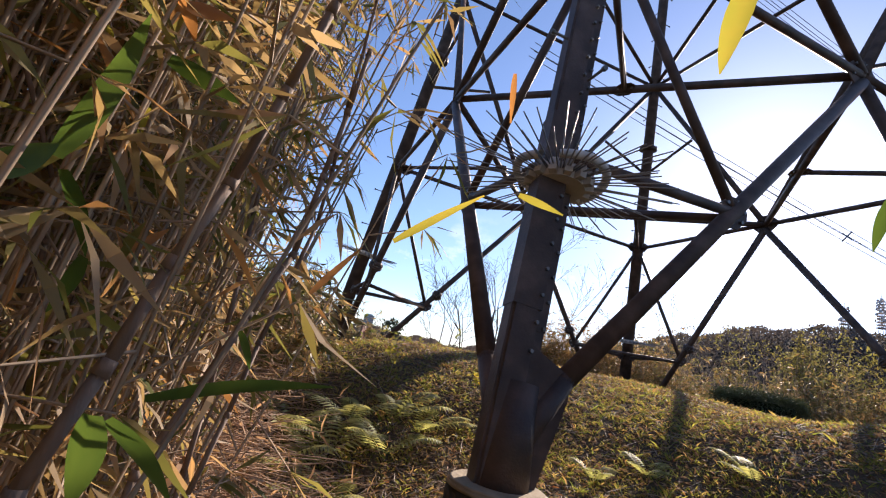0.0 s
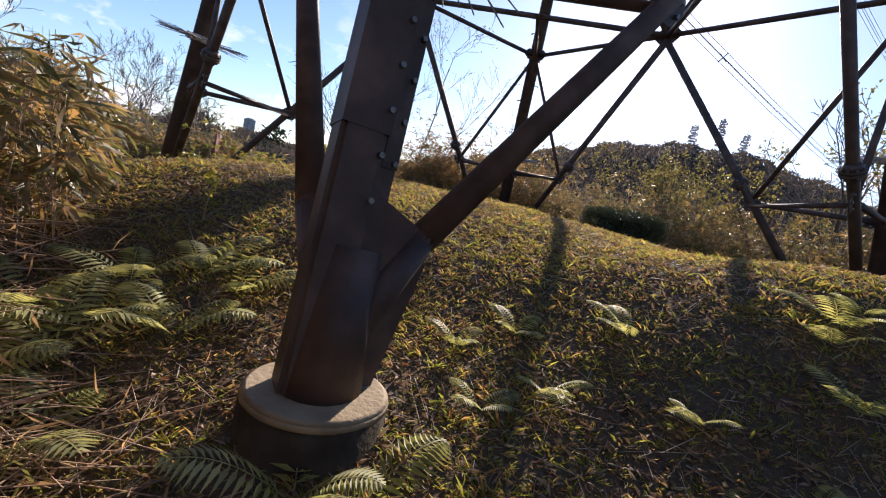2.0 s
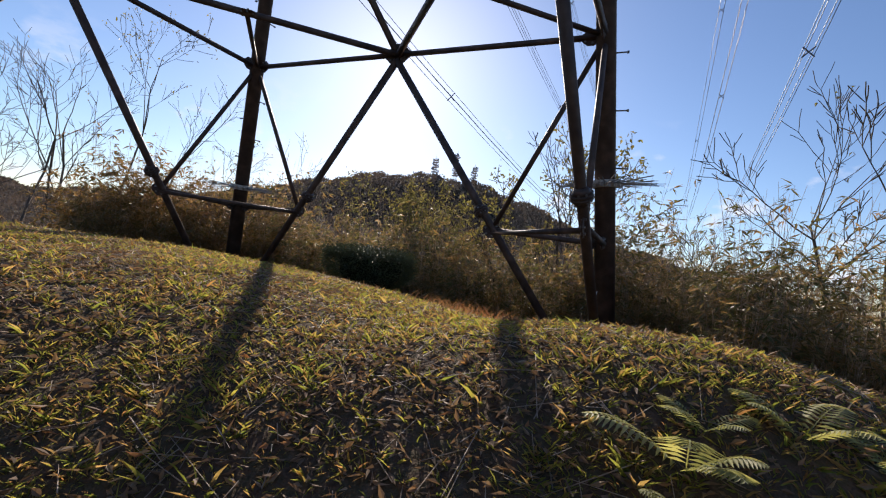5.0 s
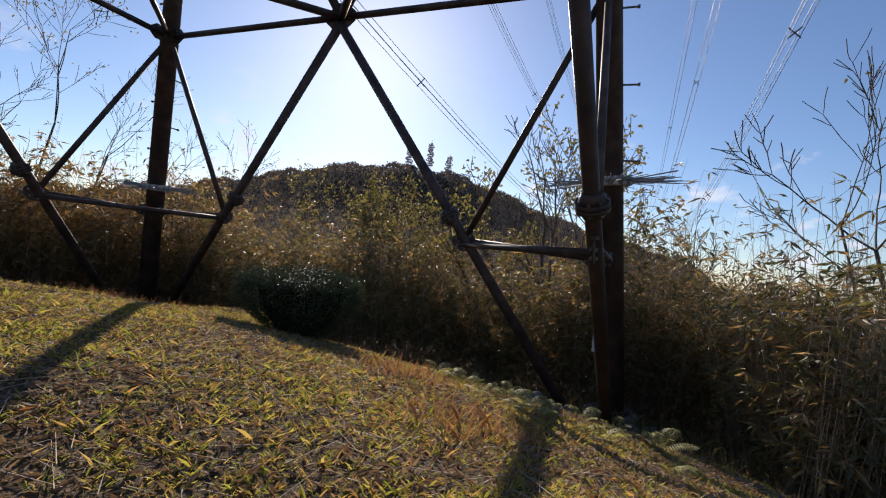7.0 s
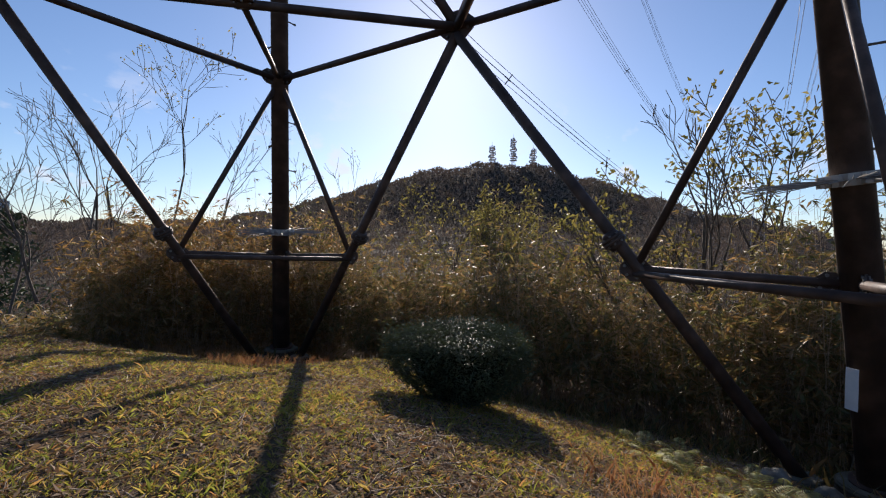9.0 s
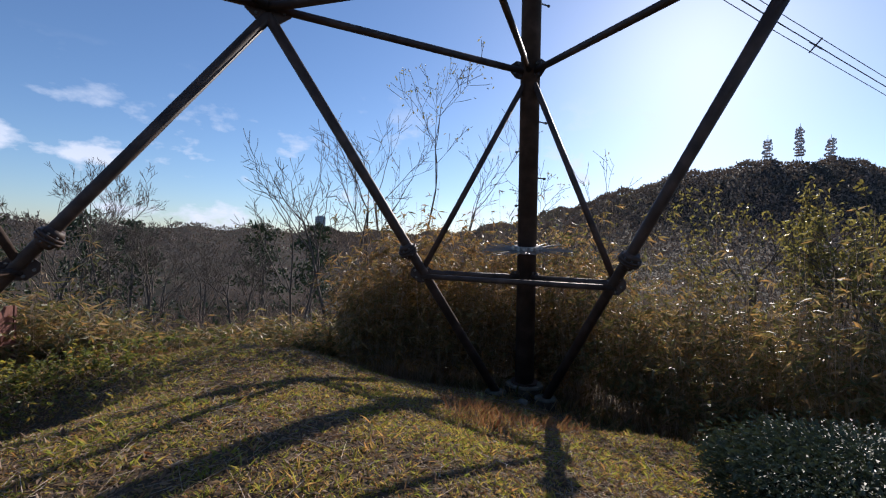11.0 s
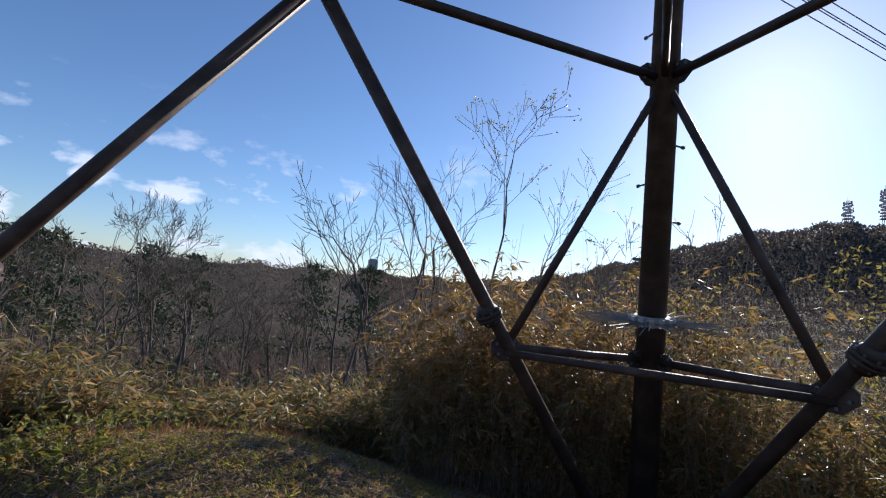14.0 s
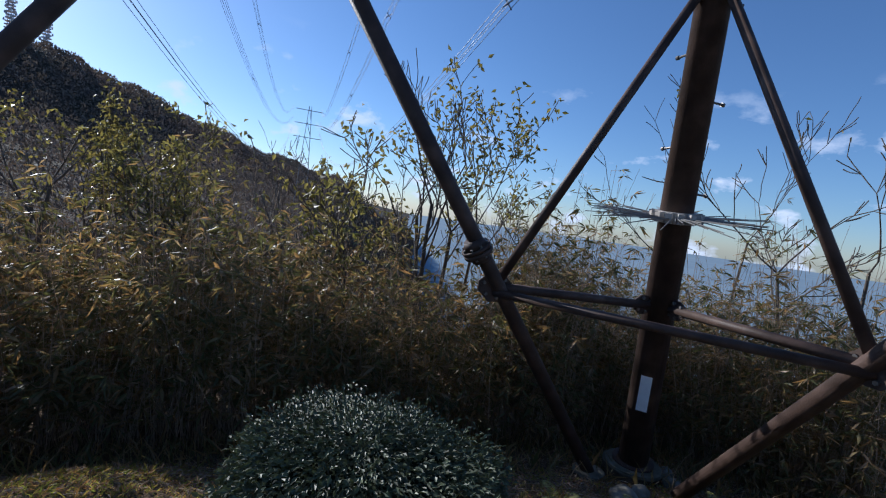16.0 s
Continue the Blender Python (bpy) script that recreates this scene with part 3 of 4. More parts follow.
def blade_mesh(name, base, d, length, width, material, parent=None, seed=0):
    """Grass blades bent over at half their length."""
    rng = np.random.default_rng(seed)
    n = len(base)
    d = unit(d)
    length, width = np.broadcast_to(length, n)[:, None], np.broadcast_to(width, n)[:, None]
    side = unit(np.cross(d, rng.normal(size=(n, 3))))
    out = unit(d * [1, 1, 0.0] + rng.normal(size=(n, 3)) * [0.3, 0.3, 0.0])
    mid = base + d * length * 0.55
    tip = mid + unit(d * 0.8 + out * 0.45) * length * 0.5
    v = np.stack([base - side * width / 2, base + side * width / 2, mid + side * width * 0.42, tip, mid - side * width * 0.42], 1).reshape(-1, 3)
    f = np.arange(5 * n).reshape(-1, 5)
    return raw(name, v, f, material, parent)


def stick_mesh(name, p, q, r0, r1, material, parent=None, sides=4):
    """Many thin tapered sticks from p to q."""
    p, q = np.asarray(p, float), np.asarray(q, float)
    n = len(p)
    r0, r1 = np.broadcast_to(r0, n)[:, None], np.broadcast_to(r1, n)[:, None]
    d = unit(q - p)
    a = unit(np.cross(d, np.where(np.abs(d[:, 2:3]) > 0.9, [[1.0, 0, 0]], [[0, 0, 1.0]])))
    b = np.cross(d, a)
    rings = []
    for c, r in ((p, r0), (q, r1)):
        for k in range(sides):
            t = math.tau * k / sides
            rings.append(c + r * (math.cos(t) * a + math.sin(t) * b))
    v = np.stack(rings, 1).reshape(-1, 3)
    o = (np.arange(n) * 2 * sides)[:, None]
    f = np.concatenate([np.stack([o[:, 0] + k, o[:, 0] + (k + 1) % sides, o[:, 0] + sides + (k + 1) % sides, o[:, 0] + sides + k], 1) for k in range(sides)])
    return raw(name, v, f, material, parent, True)


def on_land(x, y, dz=0.0):
    return np.stack([x, y, land(x, y) + dz], -1)


def scatter(n, x0, x1, y0, y1, keep, seed):
    rng = np.random.default_rng(seed)
    x, y = rng.uniform(x0, x1, n), rng.uniform(y0, y1, n)
    k = keep(x, y, rng)
    return x[k], y[k]


def patch(x, y, s=1.0, o=0.0):
    return 0.5 + 0.5 * np.sin(x * 1.9 * s + 1.3 * np.sin(y * 1.1 * s + o) + o) * np.cos(y * 1.6 * s + 0.9 * np.sin(x * 1.4 * s) + 2 * o)


def trodden(x, y):
    """Distance from the line of the narrow path that leaves the bamboo."""
    px, py, dx, dy = -5.6, -6.6, 0.73, 0.73
    t = np.clip(((x - px) * dx + (y - py) * dy) / (dx * dx + dy * dy), 0, 1)
    return np.hypot(x - px - t * dx, y - py - t * dy)


# ---------------------------------------------------------------- short grass and litter on the mound
def lawn(x, y):
    """1 on the mown mound, 0 in the thicket round it."""
    r = np.hypot((x + 0.6) / 4.7, (y + 0.2) / 6.9)
    return np.clip((1.12 - r) / 0.12, 0, 1)


def make_lawn():
    rng = np.random.default_rng(12)

    def cover(x, y):
        p = patch(x, y, 1.5) * 0.6 + patch(x, y, 4.3, 1.0) * 0.4
        return lawn(x, y) * np.clip((p - 0.05) * 1.6, 0.22, 1)

    # tufts of short broad blades, each fanning out from its own root
    x, y = scatter(90000, -5.8, 4.6, -7.8, 6.9, lambda x, y, r: r.random(len(x)) < cover(x, y), 11)
    n, k = len(x), 8
    size = rng.uniform(0.6, 1.3, n) * np.where(rng.random(n) < 0.06, 1.7, 1.0)
    i = np.repeat(np.arange(n), k)
    m = n * k
    an = rng.uniform(0, math.tau, m)
    up = rng.uniform(0.25, 1.5, m)
    d = np.stack([np.cos(an), np.sin(an), up], -1)
    bx, by = x[i] + np.cos(an) * 0.012 * size[i], y[i] + np.sin(an) * 0.012 * size[i]
    ob = blade_mesh("grass", on_land(bx, by, -0.004), d, rng.uniform(0.02, 0.047, m) * size[i], rng.uniform(0.0035, 0.007, m) * size[i], M_GRASS, seed=13)
    tagged(ob, "short green and yellowing tufts of grass on the mound", "grass", kind="stuff")
    # fine low growth between the tufts
    x, y = scatter(150000, -5.8, 4.6, -7.8, 6.9, lambda x, y, r: r.random(len(x)) < lawn(x, y) * (0.25 + 0.6 * patch(x, y, 2.6, 2.0)), 14)
    n = len(x)
    d = np.stack([rng.normal(0, 0.9, n), rng.normal(0, 0.9, n), np.abs(rng.normal(0.5, 0.3, n)) + 0.1], -1)
    ob = blade_mesh("grass", on_land(x, y, -0.004), d, rng.uniform(0.015, 0.045, n), rng.uniform(0.003, 0.007, n), M_GRASS, seed=20)
    tagged(ob, "fine low grass shoots among the leaf litter", "grass", kind="stuff")
    # dead leaves, and pale bits of straw and twig lying flat
    x, y = scatter(210000, -6.5, 4.8, -8, 6.8, lambda x, y, r: r.random(len(x)) < 0.35 + 0.65 * (1 - patch(x, y, 1.5)), 15)
    n = len(x)
    d = np.stack([rng.normal(0, 1, n), rng.normal(0, 1, n), rng.normal(0.08, 0.25, n)], -1)
    ob = leaf_mesh("leaf_litter", on_land(x, y, 0.008), d, rng.uniform(0.02, 0.07, n), rng.uniform(0.006, 0.022, n), M_LITTER, seed=16)
    tagged(ob, "dry brown fallen leaves and grass litter on the ground", "leaf litter", kind="stuff")
    x, y = scatter(24000, -6.3, 4.6, -7.8, 6.6, lambda x, y, r: r.random(len(x)) < 0.3 + 0.7 * (1 - patch(x, y, 1.5)), 21)
    n = len(x)
    an, l = rng.uniform(0, math.tau, n), 0.05 + 0.3 * rng.random(n) ** 3
    p = on_land(x, y, 0.012)
    x2, y2 = x + np.cos(an) * l, y + np.sin(an) * l
    q = on_land(x2, y2) + np.stack([0 * x, 0 * x, rng.uniform(0.004, 0.035, n)], -1)
    ob = stick_mesh("straw_litter", p, q, rng.uniform(0.0012, 0.003, n), 0.001, M_STRAW, None, 3)
    tagged(ob, "pale broken straws and twigs lying in the grass", "straw litter", kind="stuff")
    # long rank grass and weeds on the slopes
    x, y = scatter(60000, -7.5, 5.4, -8.5, 8, lambda x, y, r: r.random(len(x)) < (1 - lawn(x, y)) * 0.9 * (trodden(x, y) > 0.3), 17)
    n = len(x)
    d = np.stack([rng.normal(0, 0.5, n), rng.normal(0, 0.5, n), np.full(n, 0.9)], -1)
    ob = blade_mesh("rank_grass", on_land(x, y, -0.01), d, rng.uniform(0.10, 0.34, n), rng.uniform(0.006, 0.016, n), M_SASA, seed=18)
    tagged(ob, "taller weeds and rank grass at the mound's edge", "grass", kind="stuff")
    # russet tufts along the crest
    xs, ys = [], []
    for k, (cx, cy) in enumerate(((2.0, 2.0), (1.7, 1.5), (2.3, 2.6), (0.4, 5.2), (0.1, 5.6), (-0.8, 5.8), (1.5, -2.6), (-1.6, 5.6), (0.7, -3.4), (2.5, 1.6))):
        xs.append(RNG.normal(cx, 0.2, 260))
        ys.append(RNG.normal(cy, 0.2, 260))
    x, y = np.concatenate(xs), np.concatenate(ys)
    n = len(x)
    d = np.stack([rng.normal(0, 0.35, n), rng.normal(0, 0.35, n), np.full(n, 1.0)], -1)
    ob = blade_mesh("russet_grass", on_land(x, y, -0.01), d, rng.uniform(0.06, 0.19, n), rng.uniform(0.003, 0.007, n), M_REDGRASS, seed=19)
    tagged(ob, "tufts of dry russet grass on the crest", "grass", kind="stuff")


make_lawn()


# ---------------------------------------------------------------- ferns
def make_fern(seed):
    rng = random.Random(seed)
    e = thing("fern", (0, 0, 0), "pale yellow-green fern with arching fronds on the slope", "fern", "ferns on the slope")
    for i in range(rng.randint(4, 6)):
        a = rng.uniform(0, math.tau)
        L = rng.uniform(0.32, 0.56)
        rise = rng.uniform(0.7, 1.3)
        verts, faces = [], []
        n = 17
        spine = []
        for k in range(n + 1):
            t = k / n
            rad = L * t * (1 - 0.12 * t)
            z = L * rise * (t - 0.6 * t * t)
            spine.append(Vector((rad * math.cos(a), rad * math.sin(a), z)))
        side = Vector((-math.sin(a), math.cos(a), 0))
        for k in range(2, n):
            t = k / n
            w = 0.10 * math.sin(math.pi * (0.12 + 0.88 * t)) ** 0.8 * (L / 0.35)
            along = (spine[k + 1] - spine[k]).normalized()
            for s in (-1, 1):
                b = spine[k]
                tip = b + side * s * w + along * w * 0.5 - Vector((0, 0, w * 0.25))
                m1 = b + side * s * w * 0.4 + along * 0.012 + along * w * 0.15
                m2 = b + side * s * w * 0.4 - along * 0.010 + along * w * 0.15
                o = len(verts)
                verts += [b, m1, tip, m2]
                faces.append((o, o + 1, o + 2, o + 3))
        for k in range(n):
            o = len(verts)
            verts += [spine[k] - side * 0.003, spine[k] + side * 0.003, spine[k + 1] + side * 0.003, spine[k + 1] - side * 0.003]
            faces.append((o, o + 1, o + 2, o + 3))
        raw("frond", [tuple(v) for v in verts], faces, M_FERN, e)
    return e


FERN_KINDS = [make_fern(s) for s in (1, 2, 3, 4)]
FERN_AT = [(-4.69, -2.92), (-4.81, -3.06), (-4.38, -3.11), (-4.04, -2.8), (-4.54, -2.58), (-4.2, -2.6), (-4.13, -4.29), (-4.0, -4.42), (-4.85, -3.62), (-5.1, -3.2),
           (-3.12, -3.71), (-2.95, -4.2), (-2.85, -5.1), (-2.6, -5.15), (-2.02, -5.08), (-1.7, -4.85), (-3.3, -4.15), (-5.3, -3.9), (-5.0, -2.75), (-3.1, -2.9),
           (-1.38, -4.86), (-1.55, -4.82), (-1.24, -5.15), (-1.7, -5.3), (-2.75, -3.75), (-2.3, -4.15), (-1.2, -5.4), (2.26, -2.78), (1.92, -3.07), (2.75, -2.38),
           (2.01, -3.57), (2.59, -3.81), (3.02, -4.06), (2.3, -3.2), (2.09, -3.42), (2.6, -3.3), (1.9, -4.0), (2.4, -4.4), (3.2, -2.6), (1.5, -4.4),
           (3.0, 2.7), (3.3, 2.3), (2.7, 3.2), (-2.55, -4.7), (2.9, -3.1), (2.45, -2.5), (1.7, -3.5), (2.2, -4.1)]
for i, (fx, fy) in enumerate(FERN_AT):
    z = float(land(fx, fy))
    m = pose(fx, fy, z - 0.01, 0, 0, (i * 77) % 360) @ Matrix.Scale((0.5 if fx > 0 else 0.6 if fx > -3.4 else 1.0) * (0.85 + 0.3 * ((i * 37) % 10) / 10), 4)
    if i < 4:
        FERN_KINDS[i].matrix_basis = m
    else:
        copy_thing(FERN_KINDS[i % 4], m)


# ---------------------------------------------------------------- the clipped round shrub
def make_shrub():
    cx, cy = 2.38, -0.86
    z0 = float(land(cx, cy))
    e = thing("clipped_shrub", (cx, cy, z0), "low clipped evergreen shrub with small glossy leaves", "shrub")
    rng = np.random.default_rng(5)
    n = 20000
    a = rng.uniform(0, math.tau, n)
    t = rng.random(n) ** 0.7
    rad = 0.20 + 0.42 * np.clip(t * 1.6, 0, 1) ** 0.8
    top = rng.random(n) < 0.45
    rr = np.where(top, 0.62 * np.sqrt(rng.random(n)), rad * rng.uniform(0.86, 1.02, n))
    zz = np.where(top, 0.60 + 0.05 * np.cos(rr * 3) + rng.normal(0, 0.045, n), t * 0.60)
    wob = 1 + 0.09 * np.sin(3 * a + 1) + 0.06 * np.sin(7 * a) + rng.normal(0, 0.045, n)
    p = np.stack([rr * wob * np.cos(a), rr * wob * np.sin(a), zz], -1)
    d = np.stack([np.cos(a), np.sin(a), np.where(top, 0.25, 0.3)], -1) + rng.normal(0, 0.5, (n, 3))
    leaf_mesh("foliage", p, d, rng.uniform(0.024, 0.045, n), rng.uniform(0.012, 0.02, n), M_SHRUB, e, seed=6, flat=0.8)
    k = 260
    a = rng.uniform(0, math.tau, k)
    q = np.stack([np.cos(a) * rng.uniform(0.1, 0.5, k), np.sin(a) * rng.uniform(0.1, 0.5, k), rng.uniform(0.35, 0.6, k)], -1)
    stick_mesh("twigs", q * [0.12, 0.12, 0.0] - [0, 0, 0.03], q, 0.008, 0.003, M_BARK, e)
    # solid near-black core, added in place of the shade between the leaves
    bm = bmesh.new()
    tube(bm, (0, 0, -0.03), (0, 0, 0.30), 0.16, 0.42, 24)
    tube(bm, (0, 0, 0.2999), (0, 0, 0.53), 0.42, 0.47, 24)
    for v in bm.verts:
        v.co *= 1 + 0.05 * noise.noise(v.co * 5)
    smooth_sides(part("shade_core", bm, M_SHRUBSHADE, e))


make_shrub()


# ---------------------------------------------------------------- bamboo grass thicket round the tower
def thicket(name, label, n_stem, where, height, seed, material=M_SASA, leaves=26, leaf_len=(0.11, 0.26), leaf_w=(0.018, 0.038), lean=0.14, stem_r=0.004, droop=0.5, low=0.3, stem_mat=None):
    rng = np.random.default_rng(seed)
    x, y = where(rng, n_stem)
    ok = trodden(x, y) > 0.58
    x, y = x[ok], y[ok]
    n = len(x)
    h = height(x, y) * np.where(rng.random(n) < 0.07, rng.uniform(1.05, 1.4, n), rng.uniform(0.4, 1.05, n))
    p = on_land(x, y, -0.05)
    l = rng.normal(0, lean, (n, 2))
    q = p + np.concatenate([l * h[:, None], h[:, None]], 1)
    e = thing(name, (0, 0, 0), label, "thicket", kind="stuff")
    stick_mesh("stems", p, q, stem_r, stem_r * 0.5, stem_mat or M_STALK, e, 3)
    # leaves in whorls round the ends of short twigs
    whorl = 5
    nodes = max(2, leaves // whorl)
    w = n * nodes
    i = np.repeat(np.arange(n), nodes)
    t = low + (1 - low) * rng.random(w) ** 0.7
    a = rng.uniform(0, math.tau, w)
    c = p[i] + (q - p)[i] * t[:, None]
    tip = c + np.stack([np.cos(a), np.sin(a), rng.normal(0.3, 0.5, w)], -1) * rng.uniform(0.03, 0.22, w)[:, None]
    ok = trodden(tip[:, 0], tip[:, 1]) > 0.42
    c, tip, a = c[ok], tip[ok], a[ok]
    stick_mesh("twigs", c, tip, stem_r * 0.6, stem_r * 0.4, stem_mat or M_STALK, e, 3)
    b = np.repeat(tip, whorl, 0)
    m = len(b)
    a = np.repeat(a, whorl) + rng.normal(0, 1.0, m)
    d = np.stack([np.cos(a), np.sin(a), rng.normal(0.15 - droop, 0.5, m)], -1)
    ok = trodden(b[:, 0], b[:, 1]) > 0.42
    b, d, m = b[ok], d[ok], int(ok.sum())
    leaf_mesh("leaves", b, d, rng.uniform(*leaf_len, m), rng.uniform(*leaf_w, m), material, e, seed=seed + 1, flat=0.3)
    return e


def ring(a0, a1, r0, r1):
    def where(rng, n):
        a = np.radians(rng.uniform(a0, a1, n))
        r = r0 + (r1 - r0) * rng.random(n) ** 1.3
        sq = 1 / np.maximum(np.abs(np.cos(a)), np.abs(np.sin(a))) ** 0.75
        return r * sq * np.cos(a), r * sq * np.sin(a)
    return where


def tops(z, wob=0.2):
    """Height of stems so that the thicket's top lies near the level z."""
    return lambda x, y: np.maximum(0.3, z - land(x, y) + wob * np.sin(x * 1.3 + 0.6) * np.cos(y * 1.7) + wob * 0.8 * np.sin(x * 3.1 - y * 2.3) + wob * 0.5 * np.sin(x * 6.7 + y * 5.1))


thicket("bamboo_grass_thicket", "dense backlit bamboo grass thicket beyond the tower leg", 2600, ring(-38, 40, 5.25, 7.9), tops(1.6, 0.4), 31, low=0.2, leaves=25, leaf_len=(0.09, 0.21), leaf_w=(0.018, 0.036))
thicket("bamboo_grass_thicket", "dense yellowing bamboo grass thicket behind the tower leg", 2000, ring(38, 74, 5.2, 7.6), tops(1.92, 0.4), 33, M_SASAGOLD, low=0.2, leaves=25, leaf_len=(0.09, 0.21), leaf_w=(0.018, 0.036))
thicket("bamboo_grass_thicket", "dense dry and green bamboo grass beside the tower leg", 2300, ring(-64, -28, 5.6, 8.6), tops(1.75, 0.3), 35, low=0.05, leaf_len=(0.08, 0.2), leaf_w=(0.014, 0.03))
thicket("bamboo_grass_thicket", "bamboo grass and dry weeds along the clearing edge", 900, ring(-100, -62, 7.6, 10.0), tops(1.5, 0.3), 43, low=0.1)
thicket("bamboo_grass_thicket", "low bamboo grass and weeds at the valley edge", 700, ring(74, 106, 6.3, 9.0), tops(0.35, 0.2), 37)
thicket("bamboo_grass_thicket", "green bamboo grass thicket behind the sign", 1300, ring(104, 150, 6.3, 9.4), tops(0.95, 0.25), 39, low=0.1)
thicket("bamboo_grass_thicket", "green and dry bamboo grass at the clearing edge", 900, ring(150, 205, 5.0, 8.0), tops(1.2, 0.2), 41)


def weed_patch(cx, cy, sx, sy):
    return lambda rng, n: (rng.normal(cx, sx, n), rng.normal(cy, sy, n))


thicket("weeds", "low broad-leaved weeds below the signboard", 150, weed_patch(-2.1, 5.0, 0.7, 0.5), lambda x, y: 0.24 + 0 * x, 45, M_WEED, 20, (0.04, 0.085), (0.022, 0.042), 0.25, 0.003, 0.1, 0.2)
thicket("weeds", "broad-leaved weeds along the mound's far edge", 90, weed_patch(-3.6, 2.4, 0.7, 1.0), lambda x, y: 0.26 + 0 * x, 47, M_WEED, 20, (0.04, 0.085), (0.022, 0.042), 0.25, 0.003, 0.1, 0.2)


# ---------------------------------------------------------------- tall dry bamboo at the start of the path
def left_bank(rng, n):
    y = rng.uniform(-7.6, -2.3, n)
    edge = -5.66 + 0.10 * np.sin(y * 2.3) - 0.25 * np.clip(y + 3.2, 0, 3)
    return edge - 2.4 * rng.random(n) ** 1.6, y


def back_bank(rng, n):
    a = np.radians(rng.uniform(215, 268, n))
    r = 9.6 + 2.6 * rng.random(n)
    return r * np.cos(a), r * np.sin(a)


thicket("bamboo_thicket", "tall tan and yellow-green bamboo thicket with dry stems", 2300, left_bank, lambda x, y: np.where(y < -2.6, 4.3, np.clip(4.3 - 2.6 * (y + 2.6), 0.8, 4.3)), 51, M_BAMBOO, 46, (0.08, 0.2), (0.008, 0.018), 0.10, 0.005, 0.75, 0.12)
thicket("bamboo_thicket", "tall dry bamboo thicket behind the path", 500, back_bank, lambda x, y: 3.2 + 0 * x, 53, M_BAMBOO, 30, (0.08, 0.2), (0.008, 0.018), 0.10, 0.005, 0.75, 0.12)


def fallen_stalks():
    rng = np.random.default_rng(61)
    n = 9000
    y = rng.uniform(-5.6, 0.4, n)
    x = rng.normal(-5.75, 0.36, n) - np.abs(rng.normal(0, 0.8, n)) * (y > -3.2)
    ok = trodden(x, y) > 0.35
    x, y = x[ok], y[ok]
    n = len(x)
    p = on_land(x, y, 0.02) + np.stack([0 * x, 0 * x, rng.uniform(0, 0.8, n) * np.clip((-5.05 - x), 0, 0.7)], -1)
    a = rng.normal(-0.6, 0.8, n)
    l = rng.uniform(0.15, 0.8, n)
    q = p + np.stack([np.cos(a) * l, np.sin(a) * l, rng.normal(-0.08, 0.16, n)], -1)
    q[:, 2] = np.maximum(q[:, 2], land(q[:, 0], q[:, 1]) + 0.01)
    ob = stick_mesh("fallen_stalks", p, q, 0.0045, 0.002, M_RUSTSTALK, None, 3)
    tagged(ob, "heap of fallen dry red-brown stalks at the bamboo edge", "dry stalks", kind="stuff")
    # their dead leaves, hanging and matted
    k = rng.integers(0, n, 24000)
    t = rng.random(24000)[:, None]
    b = p[k] * (1 - t) + q[k] * t
    d = rng.normal(size=(24000, 3)) + [0.3, -0.2, -0.5]
    ob = leaf_mesh("dead_foliage", b, d, rng.uniform(0.05, 0.16, 24000), rng.uniform(0.006, 0.016, 24000), M_DEADLEAF, None, seed=62)
    tagged(ob, "matted red-brown dead bamboo leaves on the bank", "dead leaves", kind="stuff")


fallen_stalks()


# ---------------------------------------------------------------- trees
def grow(rng, p, d, length, r, depth, segs, tips, spread=0.55, kids=(2, 4)):
    """A limb that bends as it grows, with side limbs."""
    n = 5 if depth > 1 else 4
    for k in range(n):
        d = (d + Vector((rng.gauss(0, 0.10), rng.gauss(0, 0.10), rng.gauss(0.06, 0.06)))).normalized()
        q = p + d * (length / n)
        r2 = max(r * (1 - 0.55 / n), 0.0062)
        segs.append((p, q, r, r2))
        if depth > 0 and k > (1 if depth > 2 else 0):
            for _ in range(rng.randint(*kids) if k == n - 1 else rng.randint(0, 2)):
                a = rng.uniform(0, math.tau)
                o = d.orthogonal().normalized()
                o = o * math.cos(a) + d.cross(o) * math.sin(a)
                grow(rng, q, (d + o * rng.uniform(spread * 0.6, spread * 1.3)).normalized(), length * rng.uniform(0.34, 0.55), r2 * 0.62, depth - 1, segs, tips, spread, kids)
        p, r = q, r2
    tips.append((p, d))


